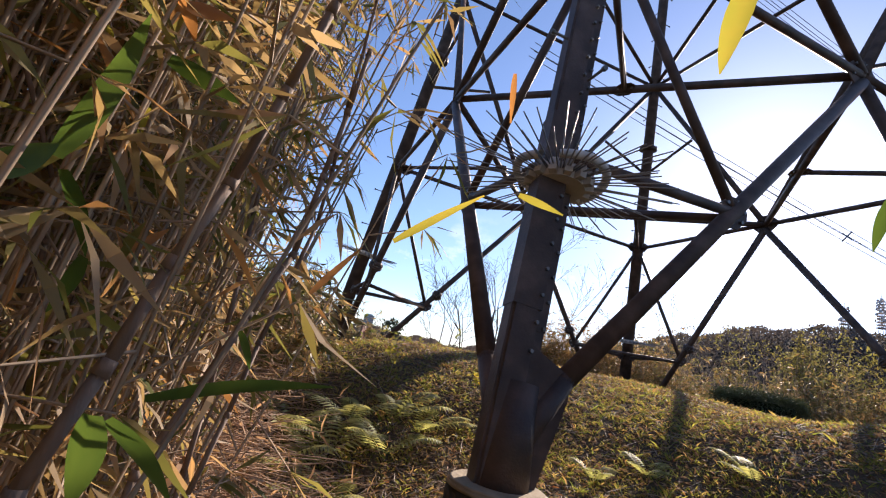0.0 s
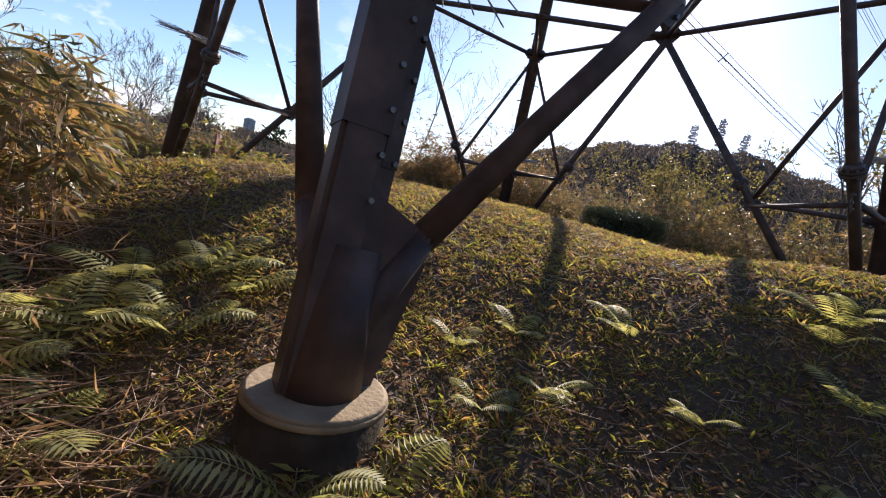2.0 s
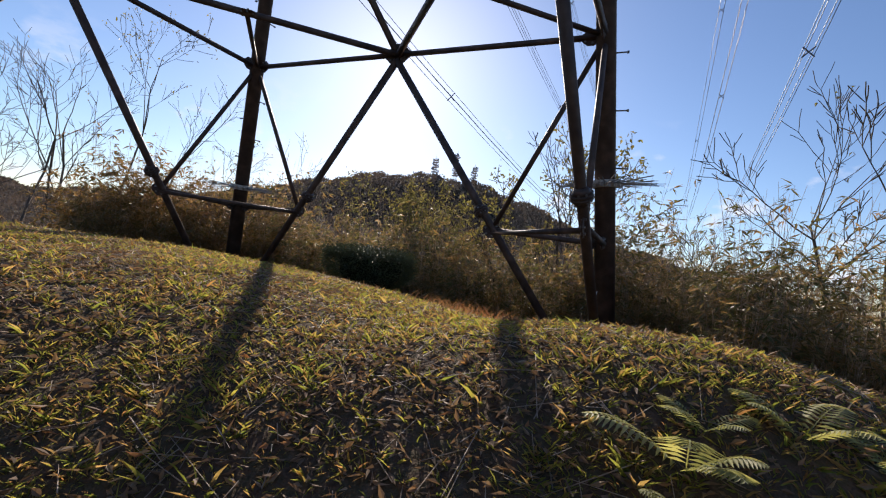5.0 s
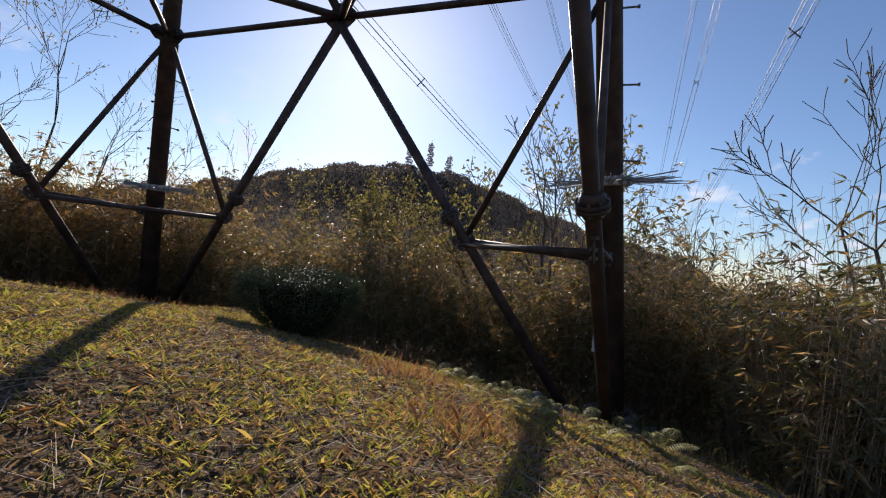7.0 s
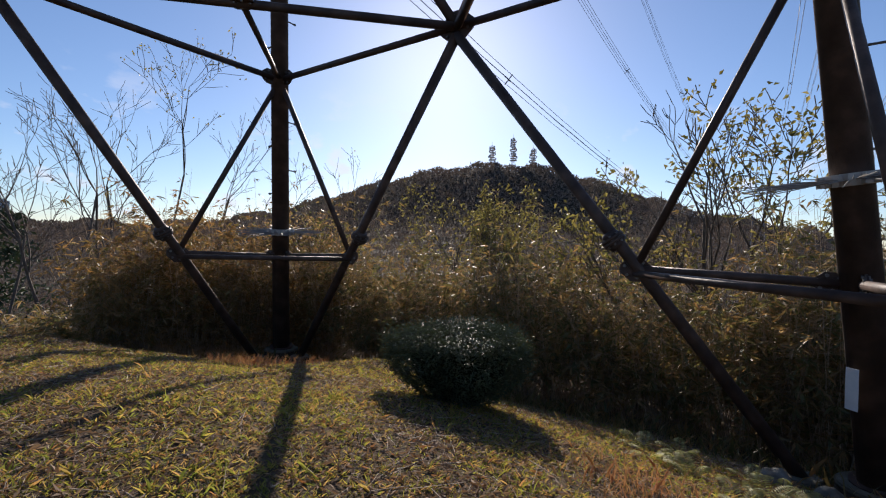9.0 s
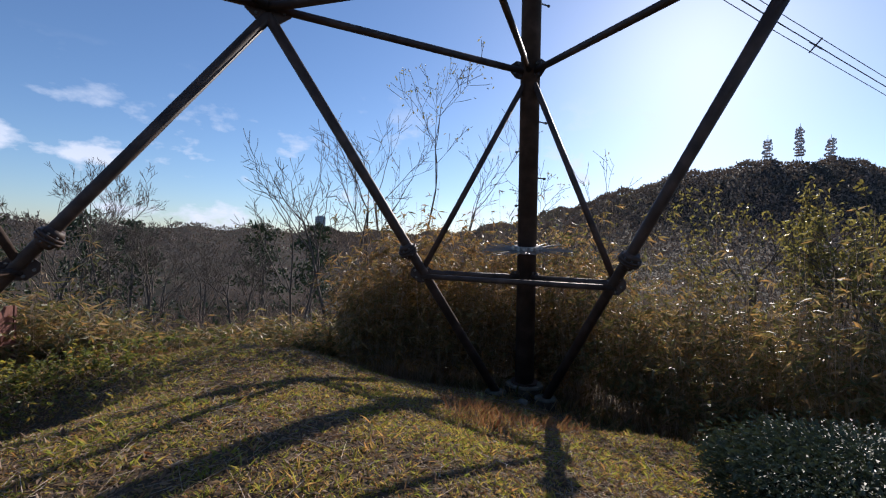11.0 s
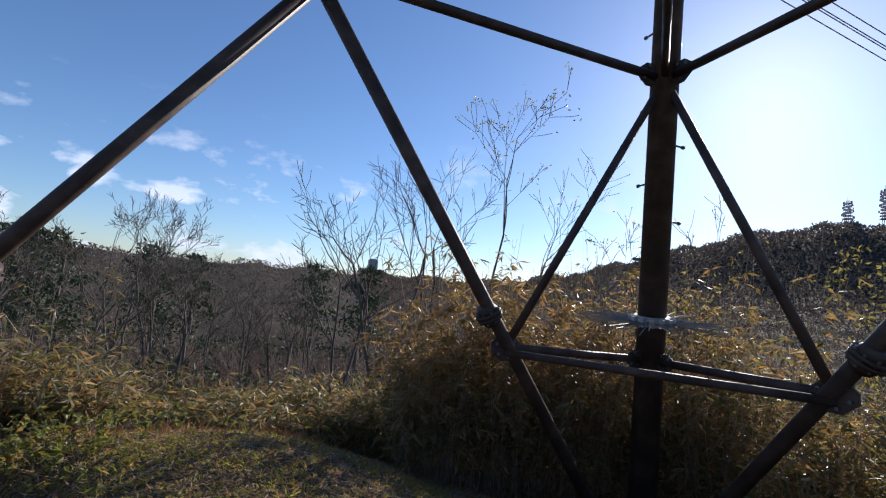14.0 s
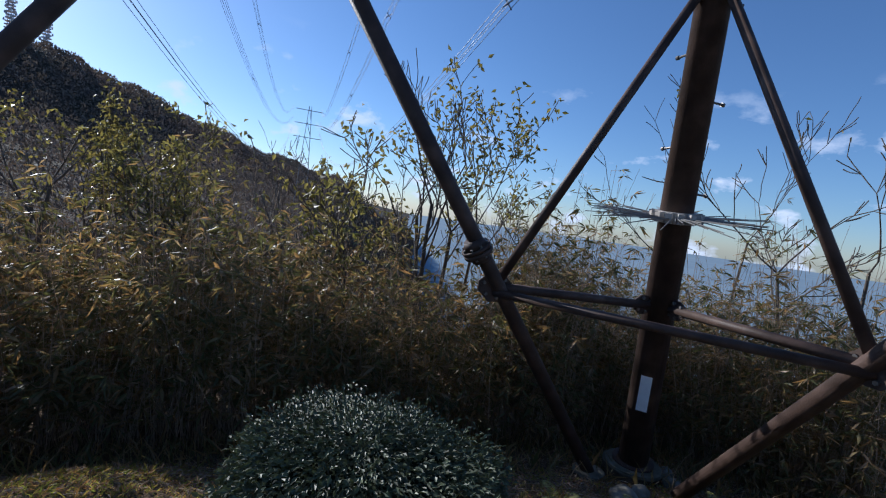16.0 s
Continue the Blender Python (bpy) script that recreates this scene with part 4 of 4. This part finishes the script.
def make_tree(x, y, h, seed, label, leaf_n=0, leaf_size=0.07, leaf_mat=None, depth=3, stems=1, r0=0.05, group="thin trees round the clearing", leaf_from=0.0):
    rng = random.Random(seed)
    z = float(land(x, y))
    e = thing("bare_tree", (x, y, z), label, "tree", group)
    segs, tips = [], []
    for s in range(stems):
        d = Vector((rng.gauss(0, 0.10), rng.gauss(0, 0.10), 1)).normalized()
        base = Vector((rng.gauss(0, 0.05) * (stems > 1), rng.gauss(0, 0.05) * (stems > 1), -0.1))
        grow(rng, base, d, h * rng.uniform(0.72, 0.85), r0 * rng.uniform(0.8, 1.1), depth, segs, tips, 0.75, (1, 3))
    a = [s for s in segs if s[2] > r0 * 0.42]
    b = [s for s in segs if s[2] <= r0 * 0.42]
    for nm, ss, k in (("trunk", a, 7), ("crown", b, 4)):
        if ss:
            stick_mesh(nm, [tuple(s[0]) for s in ss], [tuple(s[1]) for s in ss], np.array([s[2] for s in ss]), np.array([s[3] for s in ss]), M_BARK, e, k)
    if leaf_n:
        top = [t for t in tips if t[0].z > h * leaf_from]
        pick = [rng.choice(top) for _ in range(leaf_n)]
        p = np.array([tuple(t[0] + Vector((rng.gauss(0, 0.06), rng.gauss(0, 0.06), rng.gauss(-0.03, 0.08)))) for t in pick])
        d = np.array([(rng.gauss(0, 1), rng.gauss(0, 1), rng.gauss(-0.7, 0.6)) for t in pick])
        leaf_mesh("leaves", p, d, leaf_size, leaf_size * 0.5, leaf_mat or M_TREELEAF, e, seed=seed)
    return e


def polar(az, r):
    return r * math.cos(radians(az)), r * math.sin(radians(az))


BARE, LEAFY = "slender leafless tree with fine grey branches", "slender tree with sparse yellow-green leaves"
for i, (az, r, h, ln, st) in enumerate(((76, 12.0, 5.4, 0, 2), (72, 13.0, 6.2, 30, 2), (66, 12.5, 6.4, 190, 1), (61, 13.5, 6.6, 20, 1), (82, 13.5, 4.6, 12, 2), (53, 12.5, 4.6, 60, 1),
                                        (47, 13.0, 4.4, 70, 1), (41, 15.0, 4.4, 10, 1), (17, 11.0, 4.0, 0, 1), (-2, 11.5, 4.6, 0, 2), (-28, 11.5, 4.6, 20, 2))):
    x, y = polar(az, r)
    make_tree(x, y, h * (1.1 if az > 40 else 0.8), 100 + i, LEAFY if ln > 40 else BARE, ln, 0.09, None, 3, st)
make_tree(8.2, -3.3, 3.8, 131, "slender tree with green climber leaves in its top", 1000, 0.10, None, 3, 2, leaf_from=0.5)
make_tree(6.9, -1.5, 2.7, 132, "slender tree with green climber leaves in its top", 800, 0.10, None, 3, 2, leaf_from=0.45)
make_tree(7.6, -2.4, 3.9, 137, BARE, 0, 0.1, None, 3, 2)
make_tree(4.6, -7.2, 3.9, 133, "spreading leafless tree with pale grey limbs", 0, 0.1, None, 3, 2, 0.035)
make_tree(6.8, -7.8, 4.6, 138, "spreading leafless tree with pale grey limbs", 20, 0.1, None, 3, 2, 0.035)
make_tree(8.0, 2.9, 3.4, 135, "bushy young tree with yellow-green leaves", 2200, 0.085, None, 3, 4, leaf_from=0.0)
make_tree(7.6, 1.2, 2.9, 136, "bushy young tree with yellow-green leaves", 1600, 0.085, None, 3, 4, leaf_from=0.0)
make_tree(5.6, 6.2, 2.6, 139, "bushy young tree with orange-brown leaves", 1500, 0.085, M_BAMBOO, 3, 4, leaf_from=0.0)
for i, (az, r, h) in enumerate(((101, 19, 5.6), (104, 22, 5.8), (124, 17, 5.0), (130, 19, 5.4), (118, 23, 5.6), (136, 16, 5.0), (96, 27, 6.0), (142, 20, 5.6), (88, 17, 3.6), (92, 21, 4.4), (99, 15, 3.4), (107, 16, 3.8), (112, 20, 4.6), (115, 15, 3.6), (121, 19, 4.4), (127, 23, 5.2), (133, 25, 5.4), (94, 33, 5.8), (103, 30, 5.6), (110, 28, 5.4), (119, 31, 5.8), (85, 24, 4.8))):
    x, y = polar(az, r)
    make_tree(x, y, h, 160 + i, "leafless valley tree with dark forking limbs", 0, 0.1, None, 4, 2, 0.06, "valley trees")


# ---------------------------------------------------------------- valley woods and far hill
def valley_woods():
    rng = np.random.default_rng(71)
    n = 5600
    a = np.radians(rng.uniform(-100, 215, n))
    r = 11 + 130 * rng.random(n) ** 1.5
    x, y = r * np.cos(a), r * np.sin(a)
    h = rng.uniform(1.6, 3.6, n) * np.clip(r / 25, 0.55, 1.5)
    k = 17
    i = np.repeat(np.arange(n), k)
    m = n * k
    base = on_land(x, y)[i]
    t = rng.uniform(0.15, 0.7, m)[:, None]
    p = base + np.stack([rng.normal(0, 0.10, m), rng.normal(0, 0.10, m), np.ones(m)], -1) * h[i][:, None] * t
    d = unit(np.stack([rng.normal(0, 0.6, m), rng.normal(0, 0.6, m), np.full(m, 1.0)], -1))
    q = p + d * (h[i][:, None] * rng.uniform(0.2, 0.45, m)[:, None])
    rad = 0.006 * np.clip(r[i] / 18, 0.7, 5)
    ob = stick_mesh("valley_woods", p, q, rad, rad * 0.4, M_WOODS, None, 3)
    tagged(ob, "leafless grey-brown woods filling the valley", "woods", kind="stuff")
    # evergreen undergrowth between the bare trees
    n = 80000
    a = np.radians(rng.uniform(-100, 215, n))
    r = 10 + 110 * rng.random(n) ** 1.4
    cl = patch(r * np.cos(a), r * np.sin(a), 0.22)
    ok = rng.random(n) < cl
    a, r = a[ok], r[ok]
    n = len(a)
    p = on_land(r * np.cos(a), r * np.sin(a)) + np.stack([0 * a, 0 * a, rng.random(n) ** 2 * 1.5], -1)
    ob = leaf_mesh("undergrowth", p, rng.normal(size=(n, 3)) + [0, 0, 0.3], 0.10 + 0.012 * r, 0.06 + 0.006 * r, M_PINE, None, seed=72)
    tagged(ob, "dark evergreen undergrowth on the valley floor", "undergrowth", kind="stuff")


def hill_woods():
    rng = np.random.default_rng(75)
    n = 230000
    a = np.radians(np.where(rng.random(n) < 0.75, rng.uniform(-30, 80, n), rng.uniform(80, 330, n)))
    r = 15 + 765 * rng.random(n) ** 1.3
    p = on_land(r * np.cos(a), r * np.sin(a)) + np.stack([0 * a, 0 * a, rng.random(n) * (1.5 + 4 * np.clip(r / 500, 0, 1))], -1)
    s = np.clip(r * 0.005, 0.14, 3.2)
    for near, name, label, material in ((True, "slope_woods", "grey-brown leafless woods on the near slopes", M_WOODS), (False, "hill_woods", "dark winter woods covering the far hill", M_HILL)):
        k = (r < 130) == near
        d = rng.normal(size=(k.sum(), 3)) + [0, 0, 0.8]
        ob = leaf_mesh(name, p[k], d, s[k] * rng.uniform(0.6, 1.4, k.sum()), s[k] * 0.6, material, None, seed=76)
        tagged(ob, label, "woods", kind="stuff")


valley_woods()
hill_woods()


def make_pine(x, y, h, seed):
    rng = np.random.default_rng(seed)
    z = float(land(x, y))
    e = thing("pine_tree", (x, y, z), "dark pine with flat tiers of needles above the woods", "tree", "pines on the skyline")
    stick_mesh("trunk", [(0, 0, -0.3)], [(0.02 * h, 0.01 * h, h)], 0.03 * h * 0.6, 0.01 * h * 0.5, M_BARK, e, 7)
    ps, ds = [], []
    for k in range(9):
        t = 0.42 + 0.58 * k / 8
        a = rng.uniform(0, math.tau)
        w = h * 0.26 * (1.15 - t) + 0.06 * h
        c = np.array([math.cos(a) * w * 0.6, math.sin(a) * w * 0.6, h * t])
        m = 90
        ps.append(c + rng.normal(size=(m, 3)) * [w * 0.45, w * 0.45, h * 0.022])
        ds.append(rng.normal(size=(m, 3)) + [0, 0, 0.5])
    leaf_mesh("crown", np.concatenate(ps), np.concatenate(ds), h * 0.05, h * 0.02, M_PINE, e, seed=seed)


for i, (az, r, el) in enumerate(((113, 62, 2.0), (111, 64, 1.7), (109.5, 58, 2.0), (101.5, 78, 1.6), (98, 88, 1.2), (85, 88, 1.5), (79.5, 62, 1.7), (127, 34, 2.6), (132, 32, 3.2), (119, 60, 1.4))):
    x, y = polar(az, r)
    make_pine(x, y, 2.0 + r * math.tan(radians(el)) - float(land(x, y)), 200 + i)


# ---------------------------------------------------------------- far landmarks
def make_mast(az, top_el, seed):
    rng = random.Random(seed)
    x, y = polar(az, 715)
    z = float(land(x, y))
    h = max(10.0, 715 * math.tan(radians(top_el)) - z)
    e = thing("relay_mast", (x, y, z), "pale lattice relay mast with stacked platforms on the hilltop", "mast", "masts on the hilltop")
    for sx, sy in ((-1, -1), (1, -1), (1, 1), (-1, 1)):
        part("mast_leg", tube(bmesh.new(), (sx * 2.4, sy * 2.4, -2), (sx * 1.0, sy * 1.0, h), 0.35, 0.25, 6), M_MAST, e)
    n = int(h / 5)
    for k in range(n):
        zz = h * (0.30 + 0.68 * k / n)
        w = 5.2 * (1 - 0.35 * k / n)
        deck = part("platform", tube(bmesh.new(), (0, 0, zz), (0, 0, zz + 0.8), w, w, 10), M_MAST, e)
        for j in range(3):
            a = rng.uniform(0, math.tau)
            part("dish", tube(bmesh.new(), (w * math.cos(a), w * math.sin(a), zz + 2), (w * 1.25 * math.cos(a), w * 1.25 * math.sin(a), zz + 2.1), 1.4, 1.5, 10), M_MAST, deck)
    part("aerial", tube(bmesh.new(), (0, 0, h), (0, 0, h + 5), 0.3, 0.15, 6), M_MAST, e)


make_mast(28.8, 12.4, 1)
make_mast(26.2, 13.3, 2)
make_mast(23.8, 12.0, 3)


def make_block():
    x, y = polar(78.6, 1500)
    z = float(land(x, y))
    top = 1500 * math.tan(radians(3.2))
    e = thing("tower_block", (x, y, z), "distant blue-grey tower block above the treetops", "building")
    e.rotation_euler = (0, 0, 0.5)
    h = top - z
    part("wall", slab(bmesh.new(), (24, 20, h), pose(0, 0, h / 2)), M_TOWERBLOCK, e)
    part("roof", slab(bmesh.new(), (16, 12, 3), pose(0, 0, h + 1.5)), M_TOWERBLOCK, e)
    dark = mat("window_band", [(0.10, 0.13, 0.16), (0.14, 0.17, 0.2)], 0.5, 0.3)
    for k in range(int(h / 6)):
        part("window", slab(bmesh.new(), (24.4, 20.4, 2.0), pose(0, 0, 4 + k * 6)), dark, e)


make_block()


def make_far_pylon():
    x, y, z = 222.0, -1.0, float(land(222.0, -1.0))
    e = thing("distant_pylon", (x, y, z), "distant grey lattice pylon down the power line", "pylon")
    h = 2 + 222 * math.tan(radians(9.9)) - z
    for sx, sy in ((-1, -1), (1, -1), (1, 1), (-1, 1)):
        part("leg", tube(bmesh.new(), (sx * 3, sy * 3, -1), (sx * 0.5, sy * 0.5, h), 0.16, 0.1, 6), M_CABLE, e)
    for k in range(7):
        z0, z1 = h * k / 7, h * (k + 1) / 7
        w0, w1 = 3 - 2.5 * z0 / h, 3 - 2.5 * z1 / h
        for s in (-1, 1):
            part("brace", tube(bmesh.new(), (s * w0, -w0, z0), (s * w1, w1, z1), 0.07, 0.07, 5), M_CABLE, e)
            part("brace", tube(bmesh.new(), (-w0, s * w0, z0), (w1, s * w1, z1), 0.07, 0.07, 5), M_CABLE, e)
    for f in (0.70, 0.83, 0.96):
        part("crossarm", tube(bmesh.new(), (0, -6, h * f), (0, 6, h * f), 0.14, 0.14, 6), M_CABLE, e)


make_far_pylon()


def make_line(s, m, f):
    """A bundle of four sagging conductors through three points."""
    e = thing("power_line", (0, 0, 0), "bundle of four thin grey overhead conductors with spacers", "power line", "overhead conductors")
    xs = np.array([s[0], m[0], f[0]])
    cy, cz = np.polyfit(xs, [s[1], m[1], f[1]], 2), np.polyfit(xs, [s[2], m[2], f[2]], 2)
    t = np.linspace(2.0, f[0], 26)
    for dy, dz in ((-0.2, -0.2), (0.2, -0.2), (-0.2, 0.2), (0.2, 0.2)):
        p = np.stack([t, np.polyval(cy, t) + dy, np.polyval(cz, t) + dz], -1)
        sweep("conductor", p, 0.017, M_CABLE, e)
    for x in (22.0, 48.0, 80.0):
        c = Vector((x, float(np.polyval(cy, x)), float(np.polyval(cz, x))))
        sp = bmesh.new()
        for a, b in (((-1, -1), (1, 1)), ((-1, 1), (1, -1))):
            tube(sp, c + Vector((0, a[0] * 0.24, a[1] * 0.24)), c + Vector((0, b[0] * 0.24, b[1] * 0.24)), 0.035, 0.035, 6)
        part("spacer", sp, M_CABLE, e)


make_line((13.5, 9.0, 12.3), (54.0, 8.0, 8.6), (222, 6.0, 30))
make_line((28.5, 9.0, 21.9), (95.0, 8.0, 18.5), (222, 6.0, 35))
make_line((48.0, 9.0, 32.0), (89.6, 8.0, 25.9), (222, 6.0, 40))
make_line((48.0, -6.0, 29.4), (105.0, -5.5, 24.7), (222, -6.0, 40))
make_line((36.0, -7.0, 21.8), (67.0, -6.8, 19.5), (222, -6.0, 35))
make_line((21.7, -9.0, 12.7), (40.0, -9.0, 10.6), (222, -6.0, 30))


# ---------------------------------------------------------------- sign, number plate, near bamboo
def make_sign():
    x, y = -2.88, 6.05
    z = float(land(x, y))
    e = thing("signboard", (x, y, z), "narrow rust-red signboard on two posts in the weeds", "sign")
    e.rotation_euler = (0, 0, radians(62))
    for dx in (-0.17, 0.17):
        part("post", slab(bmesh.new(), (0.035, 0.035, 1.3), pose(dx, 0, 0.42 - z)), M_SIGN, e)
    bm = slab(bmesh.new(), (0.30, 0.02, 0.52), pose(0, 0.0, 0.80 - z))
    bmesh.ops.bevel(bm, geom=bm.edges[:], offset=0.006, segments=1, affect='EDGES')
    part("board", bm, M_SIGN, e)


make_sign()
axis_d = (on_leg('D', 5) - on_leg('D', 0)).normalized()
pd = on_leg('D', 0.82) + Vector((-0.135, 0.135, 0))
bm = slab(bmesh.new(), (0.10, 0.006, 0.34), Matrix.Translation(pd) @ Matrix.Rotation(radians(45 + 180), 4, 'Z'))
part("number_plate", bm, M_PLATE, tower, "small white metal plate")


def near_stem(pts, r, label):
    """A jointed stem that rises from the ground and bends through the points."""
    pts = [Vector(p) for p in pts]
    d = (pts[1] - pts[0]).normalized()
    foot = pts[0] - d * 0.25
    foot.z = float(land(foot.x, foot.y)) - 0.03
    line = [foot, *pts, pts[-1] + (pts[-1] - pts[-2]).normalized() * 0.35]
    e = thing("dead_stem", foot, label, "stem", "dead stems by the path")
    steps = []
    for a, b in zip(line[:-1], line[1:]):
        n = max(2, round((b - a).length / 0.16))
        steps += [a.lerp(b, k / n) + Vector((math.sin(k * 2.1), math.cos(k * 1.7), 0)) * 0.003 for k in range(n)]
    steps.append(line[-1])
    for k in range(len(steps) - 1):
        a, b = steps[k] - foot, steps[k + 1] - foot
        f = 1 - 0.035 * k
        bm = tube(bmesh.new(), a, b, r * f, r * f * 0.95, 10)
        tube(bm, b - (b - a).normalized() * r, b + (b - a).normalized() * r * 0.6, r * f * 1.25, r * f * 1.1, 10)
        smooth_sides(part("internode", bm, M_DEADSTEM, e))


M_DEADSTEM = mat("dead_stem_bark", [(0.13, 0.085, 0.06), (0.25, 0.17, 0.115)], 14.0, 0.75, 0.0, 0.2, 80, stretch=(1, 1, 0.3))
DEAD = "dead brown jointed stem leaning beside the path"
near_stem([(-5.53, -5.656, 0.432), (-5.437, -5.56, 0.857), (-5.367, -5.623, 1.165)], 0.0134, DEAD)
near_stem([(-5.379, -5.314, 0.333), (-5.282, -5.186, 0.905), (-5.292, -5.29, 1.471)], 0.0070, DEAD)
near_stem([(-5.461, -5.379, 0.382), (-5.316, -5.27, 0.814), (-5.301, -5.263, 1.005)], 0.0103, DEAD)
near_stem([(-5.652, -5.467, 0.634), (-5.673, -5.485, 0.791), (-5.745, -5.567, 0.967)], 0.0055, DEAD)
near_stem([(-5.411, -5.113, 0.604), (-5.437, -5.068, 1.038), (-5.385, -5.138, 1.43)], 0.0080, DEAD)


def near_leaf(p, q, w, material):
    p, q = Vector(p), Vector(q)
    d = q - p
    side = d.cross(Vector((0.3, 0.8, 0.5))).normalized()
    up = side.cross(d).normalized()
    bm = bmesh.new()
    rows = []
    n = 8
    for k in range(n + 1):
        t = k / n
        c = d * t + up * 0.06 * d.length * math.sin(t * math.pi)
        ww = w * (math.sin(math.pi * min(1, t * 0.9 + 0.1)) ** 0.7) * (1 - 0.35 * t) if t < 1 else 0.0008
        rows.append([bm.verts.new(c - side * ww), bm.verts.new(c - up * ww * 0.3), bm.verts.new(c + side * ww)])
    for k in range(n):
        for j in range(2):
            bm.faces.new((rows[k][j], rows[k][j + 1], rows[k + 1][j + 1], rows[k + 1][j])).smooth = True
    ob = part("bamboo_leaf", bm, material)
    ob.location = p
    return tagged(ob, "long pointed bamboo leaf turning yellow by the path", "leaf", "leaves by the path")


M_LEAFGREEN = mat("green_bamboo_leaf", [(0.045, 0.09, 0.02), (0.10, 0.16, 0.03)], 18.0, 0.5, trans=0.33, spec=0.3, stretch=(1, 1, 0.3))
M_LEAFGOLD = mat("yellowed_bamboo_leaf", [(0.24, 0.26, 0.04), (0.36, 0.27, 0.05)], 14.0, 0.55, trans=0.5, spec=0.3)
M_LEAFDRY = mat("dry_orange_leaf", [(0.30, 0.13, 0.04), (0.42, 0.22, 0.09)], 14.0, 0.6, trans=0.45, spec=0.3)
near_leaf((-5.444, -5.628, 0.543), (-5.215, -5.595, 0.591), 0.0129, M_LEAFGREEN)
near_leaf((-5.252, -5.927, 0.752), (-5.186, -5.949, 0.81), 0.0044, M_LEAFGOLD)
near_leaf((-5.158, -5.96, 0.817), (-5.112, -5.963, 0.811), 0.0041, M_LEAFGOLD)
near_leaf((-4.981, -6.035, 1.094), (-4.937, -5.964, 1.036), 0.0167, M_LEAFGOLD)
near_leaf((-4.667, -6.0, 0.978), (-4.627, -5.948, 0.912), 0.0137, M_LEAFGREEN)
near_leaf((-5.609, -5.781, 0.741), (-5.575, -5.748, 0.795), 0.0191, M_LEAFGREEN)
near_leaf((-5.586, -5.722, 0.787), (-5.545, -5.744, 0.971), 0.0207, M_LEAFGREEN)
near_leaf((-5.595, -5.67, 0.785), (-5.56, -5.617, 0.695), 0.0146, M_LEAFGREEN)
near_leaf((-5.552, -5.644, 0.694), (-5.575, -5.623, 0.622), 0.0120, M_LEAFGREEN)
near_leaf((-5.455, -5.784, 0.551), (-5.45, -5.783, 0.472), 0.0215, M_LEAFGREEN)
near_leaf((-5.453, -5.735, 0.538), (-5.375, -5.72, 0.462), 0.0162, M_LEAFGREEN)
near_leaf((-5.555, -5.611, 0.988), (-5.462, -5.551, 0.983), 0.0176, M_LEAFGREEN)
near_leaf((-5.37, -5.41, 0.639), (-5.336, -5.378, 0.573), 0.0099, M_LEAFGREEN)
near_leaf((-5.198, -5.993, 0.905), (-5.18, -5.962, 0.879), 0.0031, M_LEAFDRY)
near_leaf((-5.265, -5.314, 0.736), (-5.18, -5.3, 0.863), 0.0086, M_LEAFDRY)
near_leaf((-5.557, -5.652, 1.064), (-5.538, -5.592, 1.035), 0.0137, M_LEAFDRY)
near_leaf((-5.541, -5.538, 0.719), (-5.507, -5.502, 0.77), 0.0088, M_LEAFDRY)
near_leaf((-5.535, -5.686, 1.031), (-5.486, -5.652, 1.058), 0.0110, M_LEAFDRY)
near_leaf((-5.674, -5.561, 1.034), (-5.665, -5.513, 1.032), 0.0132, M_LEAFGOLD)
near_leaf((-5.592, -5.495, 0.951), (-5.608, -5.445, 0.9), 0.0132, M_LEAFGOLD)


# small yellowing seedlings on the bank
def make_seedling(x, y, seed):
    rng = random.Random(seed)
    e = thing("seedling", (x, y, float(land(x, y)) - 0.01), "small seedling with broad bright yellow leaves", "plant", "seedlings on the bank")
    h = rng.uniform(0.22, 0.4)
    stick_mesh("stem", [(0, 0, 0)], [(0.04, 0.02, h)], 0.004, 0.002, M_STALK, e, 5)
    n = 14
    p = np.array([(0.04 * t, 0.02 * t, h * t) for t in [rng.uniform(0.45, 1) for _ in range(n)]])
    d = np.array([(rng.gauss(0, 1), rng.gauss(0, 1), rng.gauss(0.1, 0.4)) for _ in range(n)])
    leaf_mesh("leaves", p, d, 0.06, 0.034, M_LEAFGOLD, e, seed=seed)


for i, (x, y) in enumerate(((-3.45, -2.4), (-3.2, -2.0), (-4.15, -2.0), (-4.1, -1.6), (-2.3, 5.0), (-2.7, 5.3))):
    make_seedling(x, y, 300 + i)
